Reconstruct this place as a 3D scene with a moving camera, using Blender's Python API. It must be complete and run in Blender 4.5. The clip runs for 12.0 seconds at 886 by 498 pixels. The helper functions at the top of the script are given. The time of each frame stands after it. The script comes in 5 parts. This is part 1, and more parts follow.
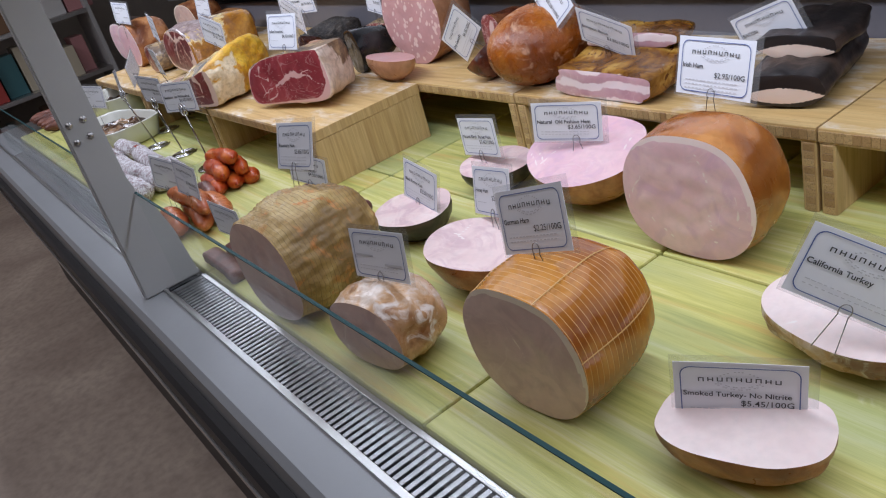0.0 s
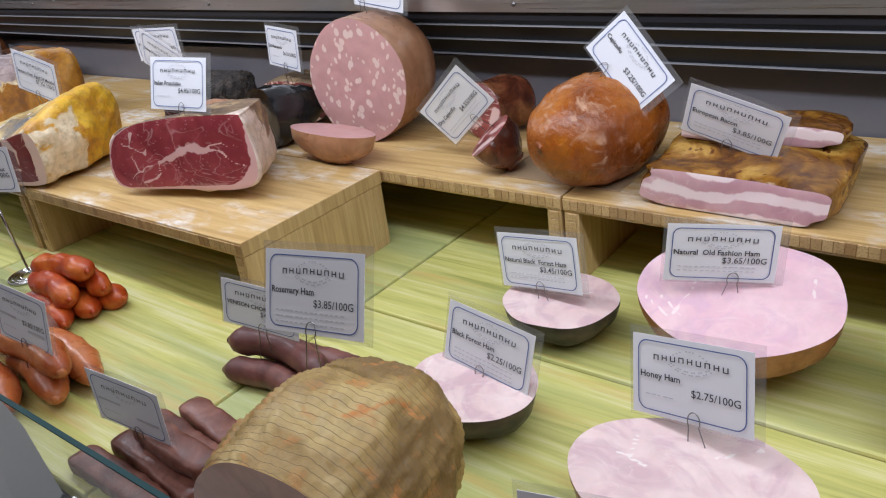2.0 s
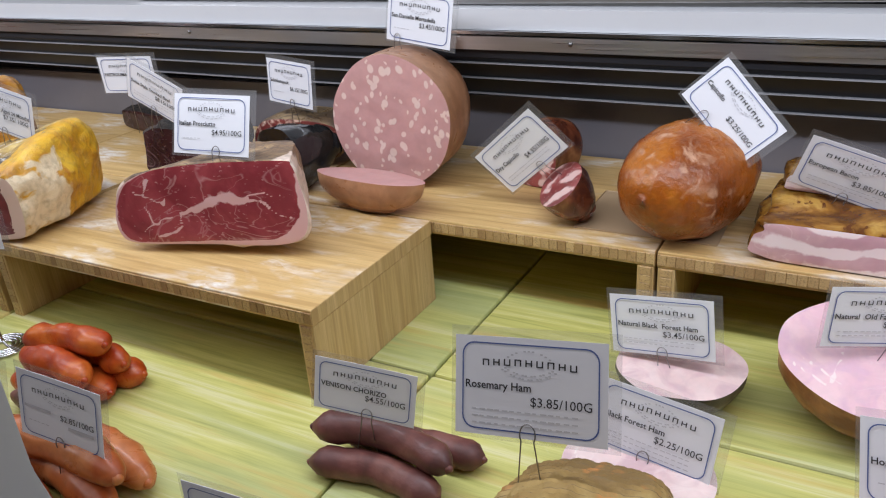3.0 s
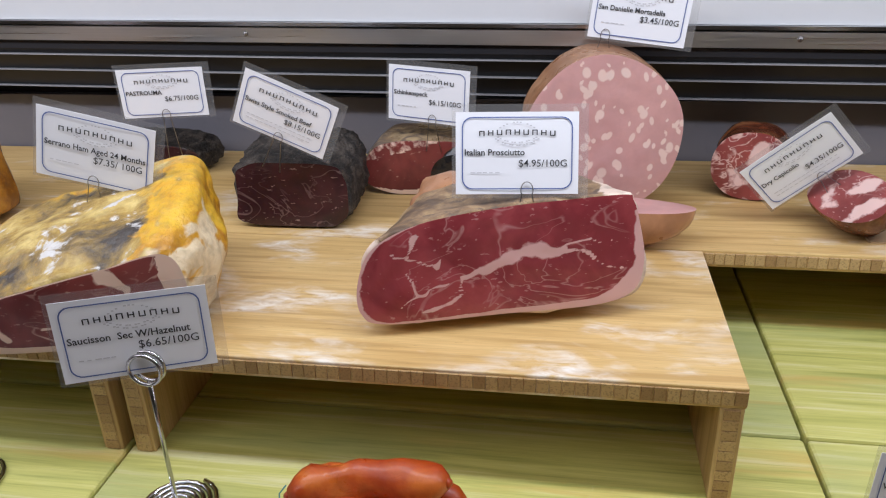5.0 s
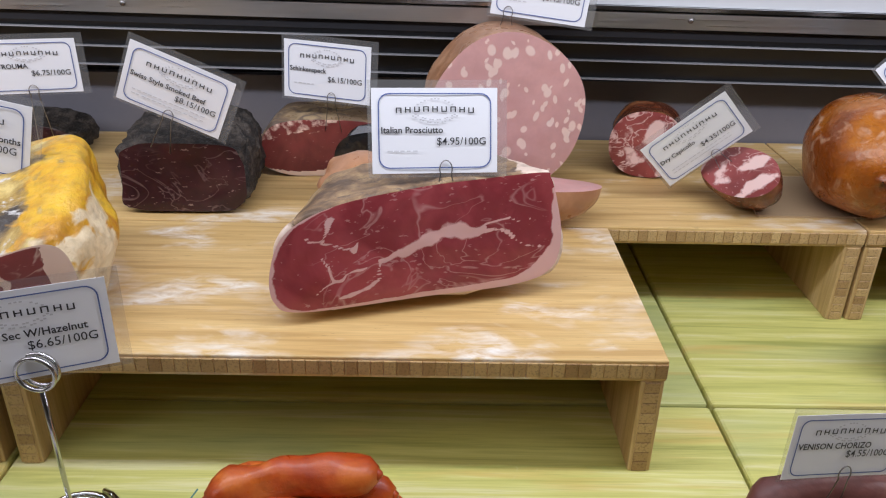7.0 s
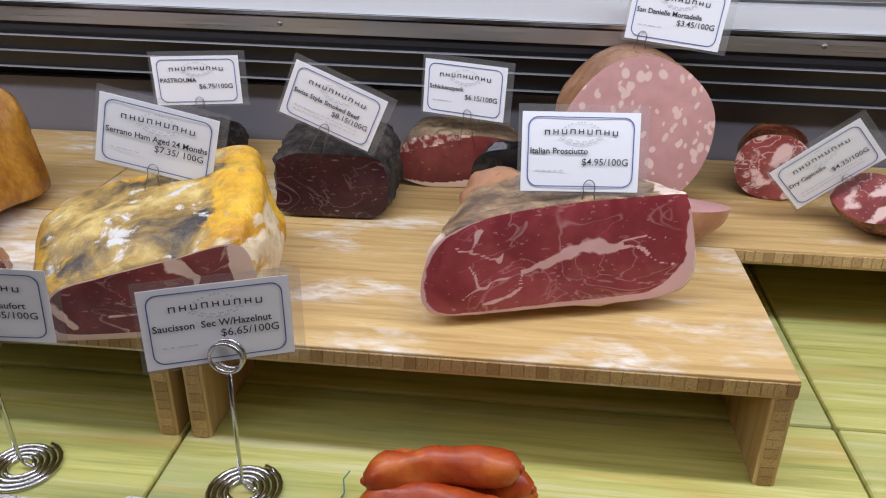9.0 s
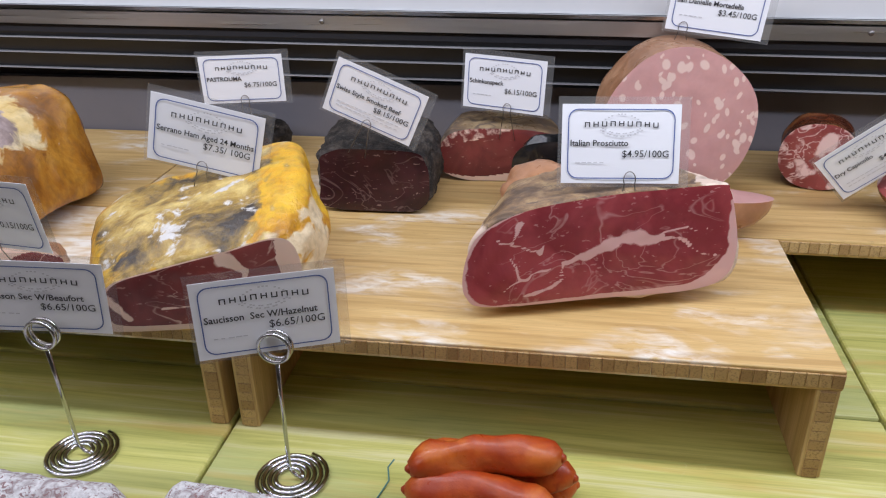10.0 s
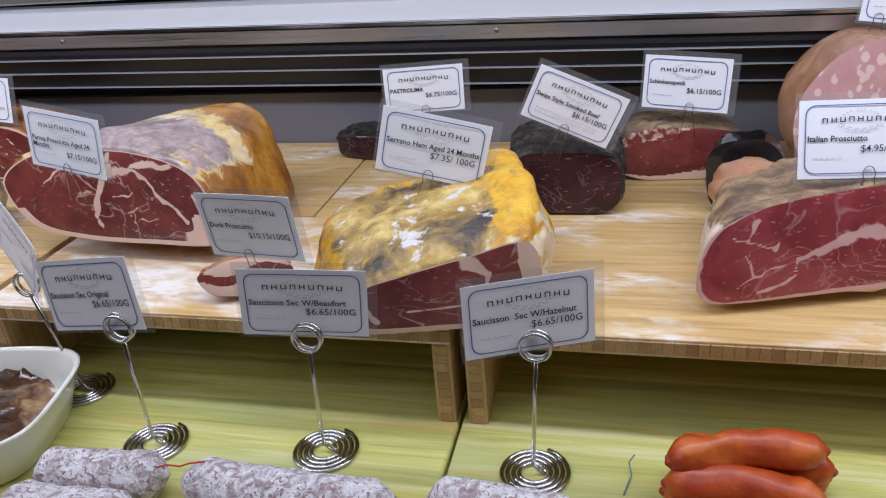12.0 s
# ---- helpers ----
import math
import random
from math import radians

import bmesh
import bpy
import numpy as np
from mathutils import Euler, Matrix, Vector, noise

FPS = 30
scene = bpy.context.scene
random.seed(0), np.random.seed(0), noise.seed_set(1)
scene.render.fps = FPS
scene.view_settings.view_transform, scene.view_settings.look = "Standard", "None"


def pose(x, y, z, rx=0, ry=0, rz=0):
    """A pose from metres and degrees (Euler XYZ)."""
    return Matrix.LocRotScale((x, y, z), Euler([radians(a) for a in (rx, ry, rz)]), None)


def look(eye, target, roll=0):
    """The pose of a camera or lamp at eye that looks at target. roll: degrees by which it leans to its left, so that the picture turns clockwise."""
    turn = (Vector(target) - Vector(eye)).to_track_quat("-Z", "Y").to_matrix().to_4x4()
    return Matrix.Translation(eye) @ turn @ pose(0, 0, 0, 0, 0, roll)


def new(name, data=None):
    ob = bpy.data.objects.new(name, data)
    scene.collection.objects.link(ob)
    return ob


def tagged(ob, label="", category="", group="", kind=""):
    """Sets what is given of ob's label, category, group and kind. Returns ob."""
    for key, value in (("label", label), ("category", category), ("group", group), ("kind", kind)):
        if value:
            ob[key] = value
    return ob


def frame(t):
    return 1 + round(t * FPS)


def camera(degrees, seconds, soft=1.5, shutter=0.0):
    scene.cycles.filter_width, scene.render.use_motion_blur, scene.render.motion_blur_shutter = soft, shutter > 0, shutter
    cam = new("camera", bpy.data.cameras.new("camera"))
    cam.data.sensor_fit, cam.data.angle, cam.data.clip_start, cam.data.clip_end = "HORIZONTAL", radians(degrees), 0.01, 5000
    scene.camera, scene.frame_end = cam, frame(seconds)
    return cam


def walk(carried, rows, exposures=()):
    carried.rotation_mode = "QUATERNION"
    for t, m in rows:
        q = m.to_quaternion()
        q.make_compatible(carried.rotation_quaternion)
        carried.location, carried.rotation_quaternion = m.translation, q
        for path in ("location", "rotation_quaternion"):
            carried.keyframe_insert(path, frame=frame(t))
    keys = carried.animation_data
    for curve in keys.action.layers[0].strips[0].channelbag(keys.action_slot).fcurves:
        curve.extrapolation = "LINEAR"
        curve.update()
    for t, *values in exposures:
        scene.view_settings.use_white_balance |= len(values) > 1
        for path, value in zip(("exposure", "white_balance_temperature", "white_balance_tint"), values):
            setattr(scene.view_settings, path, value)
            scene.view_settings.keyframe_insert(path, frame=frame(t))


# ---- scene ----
cam = camera(59.4, 12.0, soft=1.15)
PATH = [
    (0, (0.24, 0.21, 1.408), (-1.311, 1.099, 0.511), -16.7),
    (0.5, (0.092, 0.227, 1.39), (-1.364, 1.234, 0.461), -14.2),
    (1, (-0.095, 0.228, 1.393), (-1.477, 1.339, 0.468), -12.4),
    (1.5, (-0.284, 0.232, 1.386), (-1.565, 1.46, 0.465), -10.1),
    (2, (-0.447, 0.275, 1.365), (-1.613, 1.651, 0.502), -7.8),
    (2.5, (-0.541, 0.261, 1.371), (-1.578, 1.75, 0.529), -5.8),
    (3, (-0.748, 0.221, 1.384), (-1.662, 1.795, 0.557), -4.4),
    (3.5, (-0.906, 0.198, 1.378), (-1.702, 1.844, 0.567), -3.2),
    (3.7, (-0.971, 0.199, 1.372), (-1.727, 1.863, 0.562), -2.8),
    (5.5, (-1.568, 0.238, 1.357), (-1.698, 2.041, 0.501), -1.1),
    (6, (-1.544, 0.245, 1.344), (-1.566, 2.046, 0.474), 0.1),
    (6.5, (-1.526, 0.255, 1.345), (-1.491, 2.046, 0.456), 1.2),
    (8.5, (-1.601, 0.202, 1.379), (-1.723, 2.002, 0.515), 1.2),
    (9, (-1.594, 0.195, 1.38), (-1.792, 1.984, 0.508), 0.6),
    (9.5, (-1.588, 0.19, 1.381), (-1.842, 1.969, 0.503), -0.2),
    (10, (-1.594, 0.183, 1.383), (-1.893, 1.952, 0.5), -1.2),
    (10.5, (-1.631, 0.161, 1.398), (-1.999, 1.922, 0.525), -2.6),
    (11, (-1.702, 0.128, 1.408), (-2.113, 1.885, 0.546), -3.6),
    (11.5, (-1.748, 0.116, 1.402), (-2.185, 1.863, 0.531), -4.3),
    (12, (-1.774, 0.124, 1.404), (-2.229, 1.866, 0.533), -4.9),
]
walk(cam, [(t, look(eye, target, roll)) for t, eye, target, roll in PATH], [(0, -0.08, 6150, 16), (2.5, -0.03, 6400, 14), (5.5, -0.03, 6500, 15), (9, -0.05, 6500, 16), (10.5, -0.06, 6350, 16), (12, -0.10, 6150, 18)])

# ---- light ----
world = bpy.data.worlds.new("store_air")
scene.world = world
world.use_nodes = True
world.node_tree.nodes["Background"].inputs[0].default_value = (1.0, 0.97, 0.92, 1)
world.node_tree.nodes["Background"].inputs[1].default_value = 0.022


def area_lamp(name, at, target, sx, sy, watts, colour):
    data = bpy.data.lights.new(name, "AREA")
    data.shape, data.size, data.size_y, data.energy, data.color = "RECTANGLE", sx, sy, watts, colour
    ob = new(name, data)
    ob.matrix_world = look(at, target)
    return ob


area_lamp("case_strip_light", (-1.3, 0.84, 1.58), (-1.3, 1.14, 0.8), 5.2, 0.07, 23, (0.855, 0.93, 1.03))
area_lamp("ceiling_light_front", (-1.0, -0.25, 3.1), (-1.0, -0.25, 0.0), 5.0, 1.2, 28, (0.98, 0.97, 1.0))
area_lamp("ceiling_light_back", (-1.5, 2.2, 3.1), (-1.5, 2.2, 0.0), 5.0, 0.6, 10, (0.92, 0.96, 1.0))
# added fill, no known fitting: brightens the far shelves and aisle
area_lamp("ceiling_light_far", (-4.8, -1.2, 3.1), (-4.8, -1.2, 0.0), 2.4, 1.2, 34, (0.98, 0.97, 1.0))


# ---- materials ----
class Nodes:
    def __init__(self, name, rough=0.5, metal=0.0, **other):
        self.mat = bpy.data.materials.new(name)
        self.mat.use_nodes = True
        self.tree = self.mat.node_tree
        self.bsdf = self.tree.nodes["Principled BSDF"]
        self.set(self.bsdf, "Roughness", rough)
        self.set(self.bsdf, "Metallic", metal)
        for key, value in other.items():
            self.set(self.bsdf, key.replace("_", " "), value)
        self.coord = None

    def set(self, node, key, value):
        if isinstance(value, bpy.types.NodeSocket):
            self.tree.links.new(value, node.inputs[key])
        else:
            node.inputs[key].default_value = value

    def node(self, kind, **inputs):
        n = self.tree.nodes.new(kind)
        for key, value in inputs.items():
            self.set(n, key.replace("_", " "), value)
        return n

    def where(self, scale=(1, 1, 1), turn=(0, 0, 0), shift=None):
        if self.coord is None:
            self.coord = self.tree.nodes.new("ShaderNodeTexCoord")
        m = self.tree.nodes.new("ShaderNodeMapping")
        self.set(m, "Vector", self.coord.outputs["Object"])
        m.inputs["Scale"].default_value = scale
        m.inputs["Rotation"].default_value = turn
        if shift is not None:
            self.set(m, "Location", shift)
        return m.outputs[0]

    def noise(self, scale, stretch=(1, 1, 1), detail=4.0, rough=0.55, distortion=0.0, turn=(0, 0, 0), shift=None):
        n = self.node("ShaderNodeTexNoise", Vector=self.where(stretch, turn, shift), Scale=scale, Detail=detail, Roughness=rough, Distortion=distortion)
        return n.outputs["Fac"]

    def ramp(self, fac, *stops):
        n = self.tree.nodes.new("ShaderNodeValToRGB")
        self.set(n, "Fac", fac)
        e = n.color_ramp.elements
        while len(e) < len(stops):
            e.new(0.5)
        for el, (p, c) in zip(e, stops):
            el.position, el.color = p, (*c, 1) if len(c) == 3 else c
        return n.outputs["Color"]

    def mix(self, fac, a, b, mode="MIX"):
        n = self.tree.nodes.new("ShaderNodeMix")
        n.data_type, n.blend_type = "RGBA", mode
        for i, v in ((0, fac), (6, a), (7, b)):
            if isinstance(v, bpy.types.NodeSocket):
                self.tree.links.new(v, n.inputs[i])
            else:
                n.inputs[i].default_value = v if i == 0 else (*v, 1)
        return n.outputs[2]

    def math(self, op, a, b=0.0):
        n = self.tree.nodes.new("ShaderNodeMath")
        n.operation = op
        for i, v in enumerate((a, b)):
            if isinstance(v, bpy.types.NodeSocket):
                self.tree.links.new(v, n.inputs[i])
            else:
                n.inputs[i].default_value = v
        return n.outputs[0]

    def attr(self, name):
        n = self.tree.nodes.new("ShaderNodeAttribute")
        n.attribute_name = name
        return n.outputs["Fac"]

    def colour(self, value):
        self.set(self.bsdf, "Base Color", value if isinstance(value, bpy.types.NodeSocket) else (*value, 1))
        return self

    def bump(self, height, strength, distance=0.001):
        n = self.node("ShaderNodeBump", Height=height, Strength=strength, Distance=distance)
        self.set(self.bsdf, "Normal", n.outputs[0])
        return self


def black_white(lo, hi):
    return ((lo, (0, 0, 0)), (hi, (1, 1, 1)))


def random_shift(n):
    """A shift of the pattern that differs from object to object."""
    info = n.tree.nodes.new("ShaderNodeObjectInfo")
    return n.math("MULTIPLY", info.outputs["Random"], 37.0)


def wood(name, light, mid, dark, powder=0.0, spread=0.0, blocks=None, rough=0.5, along=0):
    n = Nodes(name, rough)
    s = random_shift(n)
    lay = lambda low, high: tuple(low if k == along else high for k in range(3))
    grain = n.noise(9, lay(0.55, 11), 4, 0.5, 0.25, shift=s)
    c = n.ramp(grain, (0.33, dark), (0.47, mid), (0.64, light))
    fine = n.noise(40, lay(0.5, 20), 3, shift=s)
    c = n.mix(n.math("MULTIPLY", n.ramp(fine, *black_white(0.42, 0.66)), 0.6), c, tuple(v * 0.80 for v in mid))
    flecks = n.noise(60, lay(1, 9), 2, shift=s)
    c = n.mix(n.math("MULTIPLY", n.ramp(flecks, *black_white(0.68, 0.76)), 0.6), c, tuple(v * 0.6 for v in dark))
    if blocks is not None:
        w = n.node("ShaderNodeTexVoronoi", Vector=n.where((46, 0.0, 0.0), shift=s), Scale=1.0)
        w.voronoi_dimensions = "1D"
        n.set(w, "W", n.math("MULTIPLY", n.node("ShaderNodeSeparateXYZ", Vector=n.where()).outputs[blocks], 62.0))
        c = n.mix(n.ramp(w.outputs["Color"], (0.1, (0.0, 0.0, 0.0)), (0.9, (0.75, 0.75, 0.75))), c, tuple(v * 0.62 for v in dark))
    if powder:
        p = n.noise(6, (1, 2.2, 1), 4, 0.55, 0.5, shift=s)
        p2 = n.noise(28, (1, 2.5, 1), 5, 0.6, 0.6, shift=s)
        f = n.math("MULTIPLY", n.ramp(p, *black_white(0.50 - spread, 0.66 - spread)), n.ramp(p2, *black_white(0.36 - spread, 0.62 - spread)))
        c = n.mix(n.math("MULTIPLY", f, powder), c, (0.86, 0.84, 0.80))
    n.colour(c).bump(fine, 0.12)
    return n.mat


BAMBOO = wood("bamboo", (0.69, 0.48, 0.205), (0.62, 0.405, 0.16), (0.49, 0.30, 0.105), powder=0.85, rough=0.48)
BAMBOO_FLOURED = wood("floured_bamboo", (0.69, 0.48, 0.205), (0.62, 0.405, 0.16), (0.49, 0.30, 0.105), powder=0.85, spread=0.10, rough=0.5)
BAMBOO_SIDE = wood("bamboo_side", (0.64, 0.45, 0.22), (0.55, 0.37, 0.16), (0.43, 0.27, 0.11), rough=0.5, along=2)


def block_wood(name, light, dark):
    """End grain of laminated bamboo: each block has its own tone and fine dark pores."""
    n = Nodes(name, 0.55)
    tone = n.node("ShaderNodeObjectInfo").outputs["Random"]
    s = random_shift(n)
    c = n.ramp(tone, (0.0, dark), (0.35, tuple(0.5 * (a + b) for a, b in zip(light, dark))), (1.0, light))
    pores = n.noise(420, detail=3, shift=s)
    c = n.mix(n.math("MULTIPLY", n.ramp(pores, *black_white(0.50, 0.66)), 0.55), c, tuple(v * 0.55 for v in dark))
    n.colour(c).bump(pores, 0.15, 0.0006)
    return n.mat


BAMBOO_BLOCK = block_wood("bamboo_end_grain", (0.56, 0.38, 0.17), (0.34, 0.20, 0.08))


def green_board():
    n = Nodes("green_stained_board", 0.42)
    s = random_shift(n)
    grain = n.noise(5, (0.55, 12, 12), 6, 0.62, 0.5, shift=s)
    c = n.ramp(grain, (0.33, (0.38, 0.39, 0.10)), (0.44, (0.53, 0.52, 0.15)), (0.54, (0.61, 0.59, 0.19)), (0.66, (0.70, 0.67, 0.34)))
    big = n.noise(3.5, (0.5, 2.5, 1), 3, shift=s)
    c = n.mix(n.math("MULTIPLY", n.ramp(big, *black_white(0.47, 0.66)), 0.6), c, (0.34, 0.41, 0.20))
    warm = n.noise(6, (0.5, 5, 1), 4, shift=s)
    c = n.mix(n.math("MULTIPLY", n.ramp(warm, *black_white(0.56, 0.70)), 0.6), c, (0.64, 0.43, 0.12))
    fine = n.noise(60, (0.3, 16, 16), 3, shift=s)
    c = n.mix(n.math("MULTIPLY", n.ramp(fine, *black_white(0.52, 0.75)), 0.32), c, (0.22, 0.24, 0.05))
    smear = n.noise(16, (1, 1.4, 1), 5, 0.7, 0.8, shift=s)
    c = n.mix(n.math("MULTIPLY", n.ramp(smear, *black_white(0.66, 0.80)), 0.4), c, (0.72, 0.74, 0.55))
    n.colour(c).bump(fine, 0.1)
    n.set(n.bsdf, "Roughness", n.ramp(smear, (0.3, (0.36,) * 3), (0.7, (0.55,) * 3)))
    return n.mat


GREEN = green_board()


def metal(name, colour, rough, brushed=0.0):
    n = Nodes(name, rough, 1.0)
    g = n.noise(30, (0.15, 12, 12), 4)
    n.colour(n.mix(n.math("MULTIPLY", g, 0.5), colour, tuple(v * 0.72 for v in colour)))
    if brushed:
        n.set(n.bsdf, "Roughness", n.ramp(g, (0.3, (rough * 0.8,) * 3), (0.7, (rough * 1.3,) * 3)))
        n.bump(g, 0.05)
    return n.mat


STEEL = metal("brushed_steel", (0.62, 0.61, 0.60), 0.33, 1)
SLAT_STEEL = metal("slat_steel", (0.40, 0.40, 0.41), 0.38, 1)
CHROME = metal("chrome_wire", (0.60, 0.60, 0.61), 0.14)
WIRE = metal("thin_wire", (0.30, 0.29, 0.29), 0.35)


def paint(name, colour, rough, grime=0.2, scale=6.0):
    n = Nodes(name, rough)
    a, b = n.noise(scale, detail=5), n.noise(scale * 14, detail=3)
    c = n.mix(n.math("MULTIPLY", n.ramp(a, *black_white(0.4, 0.75)), grime), colour, tuple(v * 0.6 for v in colour))
    c = n.mix(n.math("MULTIPLY", n.ramp(b, *black_white(0.6, 0.8)), grime), c, tuple(v * 0.7 for v in colour))
    n.colour(c).bump(b, 0.05)
    return n.mat


POST_GREY = paint("grey_powder_coat", (0.47, 0.47, 0.465), 0.5, 0.1)
SILL_GREY = paint("pale_grey_enamel", (0.28, 0.29, 0.30), 0.36, 0.15)
BLACK = paint("black_rubber", (0.018, 0.018, 0.02), 0.5, 0.4)
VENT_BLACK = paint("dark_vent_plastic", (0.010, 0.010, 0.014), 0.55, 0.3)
BLADE_EDGE = paint("pale_blade_edge", (0.36, 0.36, 0.38), 0.4, 0.3)
DOOR_WHITE = paint("white_door_panel", (0.64, 0.655, 0.68), 0.4, 0.08)
WALL = paint("store_wall", (0.42, 0.38, 0.34), 0.8, 0.25, 1.0)
CEILING = paint("store_ceiling", (0.6, 0.6, 0.58), 0.9, 0.1, 1.0)
CERAMIC = paint("white_glazed_ceramic", (0.78, 0.78, 0.70), 0.14, 0.05)


def concrete():
    n = Nodes("brown_concrete_floor", 0.55)
    a, b = n.noise(2.2, detail=6, distortion=0.4), n.noise(30, detail=4)
    c = n.ramp(a, (0.36, (0.30, 0.23, 0.18)), (0.64, (0.44, 0.355, 0.28)))
    c = n.mix(n.math("MULTIPLY", n.ramp(b, *black_white(0.4, 0.7)), 0.35), c, (0.12, 0.095, 0.075))
    n.colour(c).bump(b, 0.1)
    return n.mat


FLOOR = concrete()


def glass(name, tint, amount):
    n = Nodes(name, 0.03)
    t = n.tree
    out = t.nodes["Material Output"]
    clear = n.node("ShaderNodeBsdfTransparent", Color=(*tint, 1))
    gloss = n.node("ShaderNodeBsdfGlossy", Color=(1, 1, 1, 1), Roughness=0.03)
    lw = n.node("ShaderNodeLayerWeight", Blend=0.5)
    m = n.node("ShaderNodeMixShader", Fac=n.math("ADD", 0.02, n.math("MULTIPLY", n.math("POWER", lw.outputs["Facing"], 4.0), 0.35 * amount)))
    t.links.new(clear.outputs[0], m.inputs[1])
    t.links.new(gloss.outputs[0], m.inputs[2])
    t.links.new(m.outputs[0], out.inputs["Surface"])
    return n.mat


PANE = glass("clear_glass", (0.965, 0.98, 0.975), 1.0)
n_ = Nodes("glass_edge_teal", 0.5, Specular_IOR_Level=0.15)
n_.colour((0.012, 0.055, 0.058))
PANE_EDGE = n_.mat


def sleeve_plastic():
    n = Nodes("clear_card_sleeve", 0.2)
    t = n.tree
    clear = n.node("ShaderNodeBsdfTransparent", Color=(0.93, 0.93, 0.93, 1))
    gloss = n.node("ShaderNodeBsdfPrincipled", Roughness=0.2)
    gloss.inputs["Base Color"].default_value = (0.75, 0.75, 0.75, 1)
    m = n.node("ShaderNodeMixShader", Fac=0.06)
    t.links.new(clear.outputs[0], m.inputs[1])
    t.links.new(gloss.outputs[0], m.inputs[2])
    t.links.new(m.outputs[0], t.nodes["Material Output"].inputs["Surface"])
    return n.mat


SLEEVE = sleeve_plastic()
PAPER = paint("white_card_paper", (0.76, 0.77, 0.81), 0.35, 0.03)
INK = Nodes("black_ink", 0.5).colour((0.025, 0.025, 0.03)).mat
INK_PALE = Nodes("pale_ink", 0.5).colour((0.52, 0.52, 0.55)).mat
INK_BLUE = Nodes("blue_ink", 0.5).colour((0.07, 0.11, 0.30)).mat


def face_material(name, lean, lean2, fat_colour, veins=0.0, specks=0.0, fuzz=0.15, rough=0.28, patches=None):
    """Cut meat: lean with two tones, the fat laid out by the mesh's own 'fat' values, thin veins and specks of fat."""
    n = Nodes(name, rough, Subsurface_Weight=0.12)
    n.bsdf.inputs["Subsurface Radius"].default_value = (0.01, 0.004, 0.003)
    n.bsdf.inputs["Subsurface Scale"].default_value = 0.4
    s = random_shift(n)
    a, b = n.noise(14, detail=4, distortion=0.6, shift=s), n.noise(90, detail=5, shift=s)
    c = n.ramp(a, (0.40, lean2), (0.60, lean))
    if patches:
        p = n.noise(17, detail=4, distortion=1.6, shift=s)
        c = n.mix(n.math("MULTIPLY", n.ramp(p, *black_white(0.48, 0.64)), 0.75), c, patches)
    c = n.mix(n.math("MULTIPLY", n.ramp(b, *black_white(0.4, 0.75)), 0.3), c, tuple(v * 0.72 for v in lean))
    f = n.attr("fat")
    f = n.math("ADD", f, n.math("MULTIPLY", n.math("SUBTRACT", n.noise(60, detail=4, shift=s), 0.5), fuzz * 2.5))
    f = n.ramp(f, *black_white(0.42, 0.58))
    if veins:
        v = n.noise(11, (1, 1, 1.6), 3, 0.5, 1.6, shift=s)
        line = n.ramp(n.math("ABSOLUTE", n.math("SUBTRACT", v, 0.5)), (0.0, (1, 1, 1)), (0.018, (0, 0, 0)))
        gate = n.ramp(n.noise(9, detail=2, shift=s), *black_white(0.45, 0.6))
        f = n.math("MAXIMUM", f, n.math("MULTIPLY", n.math("MULTIPLY", line, gate), veins))
    if specks:
        k = n.noise(120, (1, 1, 2.2), 2, turn=(0, 0.5, 0), shift=s)
        f = n.math("MAXIMUM", f, n.math("MULTIPLY", n.ramp(k, *black_white(0.66, 0.72)), specks))
    c = n.mix(f, c, fat_colour)
    n.colour(c).bump(b, 0.18, 0.0008)
    return n.mat


def rind_material(name, a, b, c3, scale=12, rough=0.4, bump=0.3, *args, coat=0.0, **more):
    mat = skin_material(name, a, b, c3, scale, rough, bump, *args, **more)
    mat.node_tree.nodes["Principled BSDF"].inputs["Coat Weight"].default_value = coat
    return mat


def skin_material(name, a, b, c3, scale=12, rough=0.4, bump=0.3, spots=None, spot_at=(0.60, 0.70), distortion=0.5, fine=70):
    n = Nodes(name, rough)
    s = random_shift(n)
    p, q, r = n.noise(scale, detail=5, distortion=distortion, shift=s), n.noise(fine, detail=5, shift=s), n.noise(scale * 2.3, detail=5, distortion=1.2, shift=s)
    c = n.ramp(p, (0.38, a), (0.50, b), (0.61, c3))
    if spots:
        c = n.mix(n.ramp(r, *black_white(*spot_at)), c, spots)
    c = n.mix(n.math("MULTIPLY", n.ramp(q, *black_white(0.45, 0.72)), 0.45), c, tuple(v * 0.6 for v in b))
    n.colour(c).bump(n.math("ADD", q, r), bump, 0.0015)
    n.set(n.bsdf, "Roughness", n.ramp(r, (0.3, (rough * 0.7,) * 3), (0.7, (min(1, rough * 1.3),) * 3)))
    return n.mat


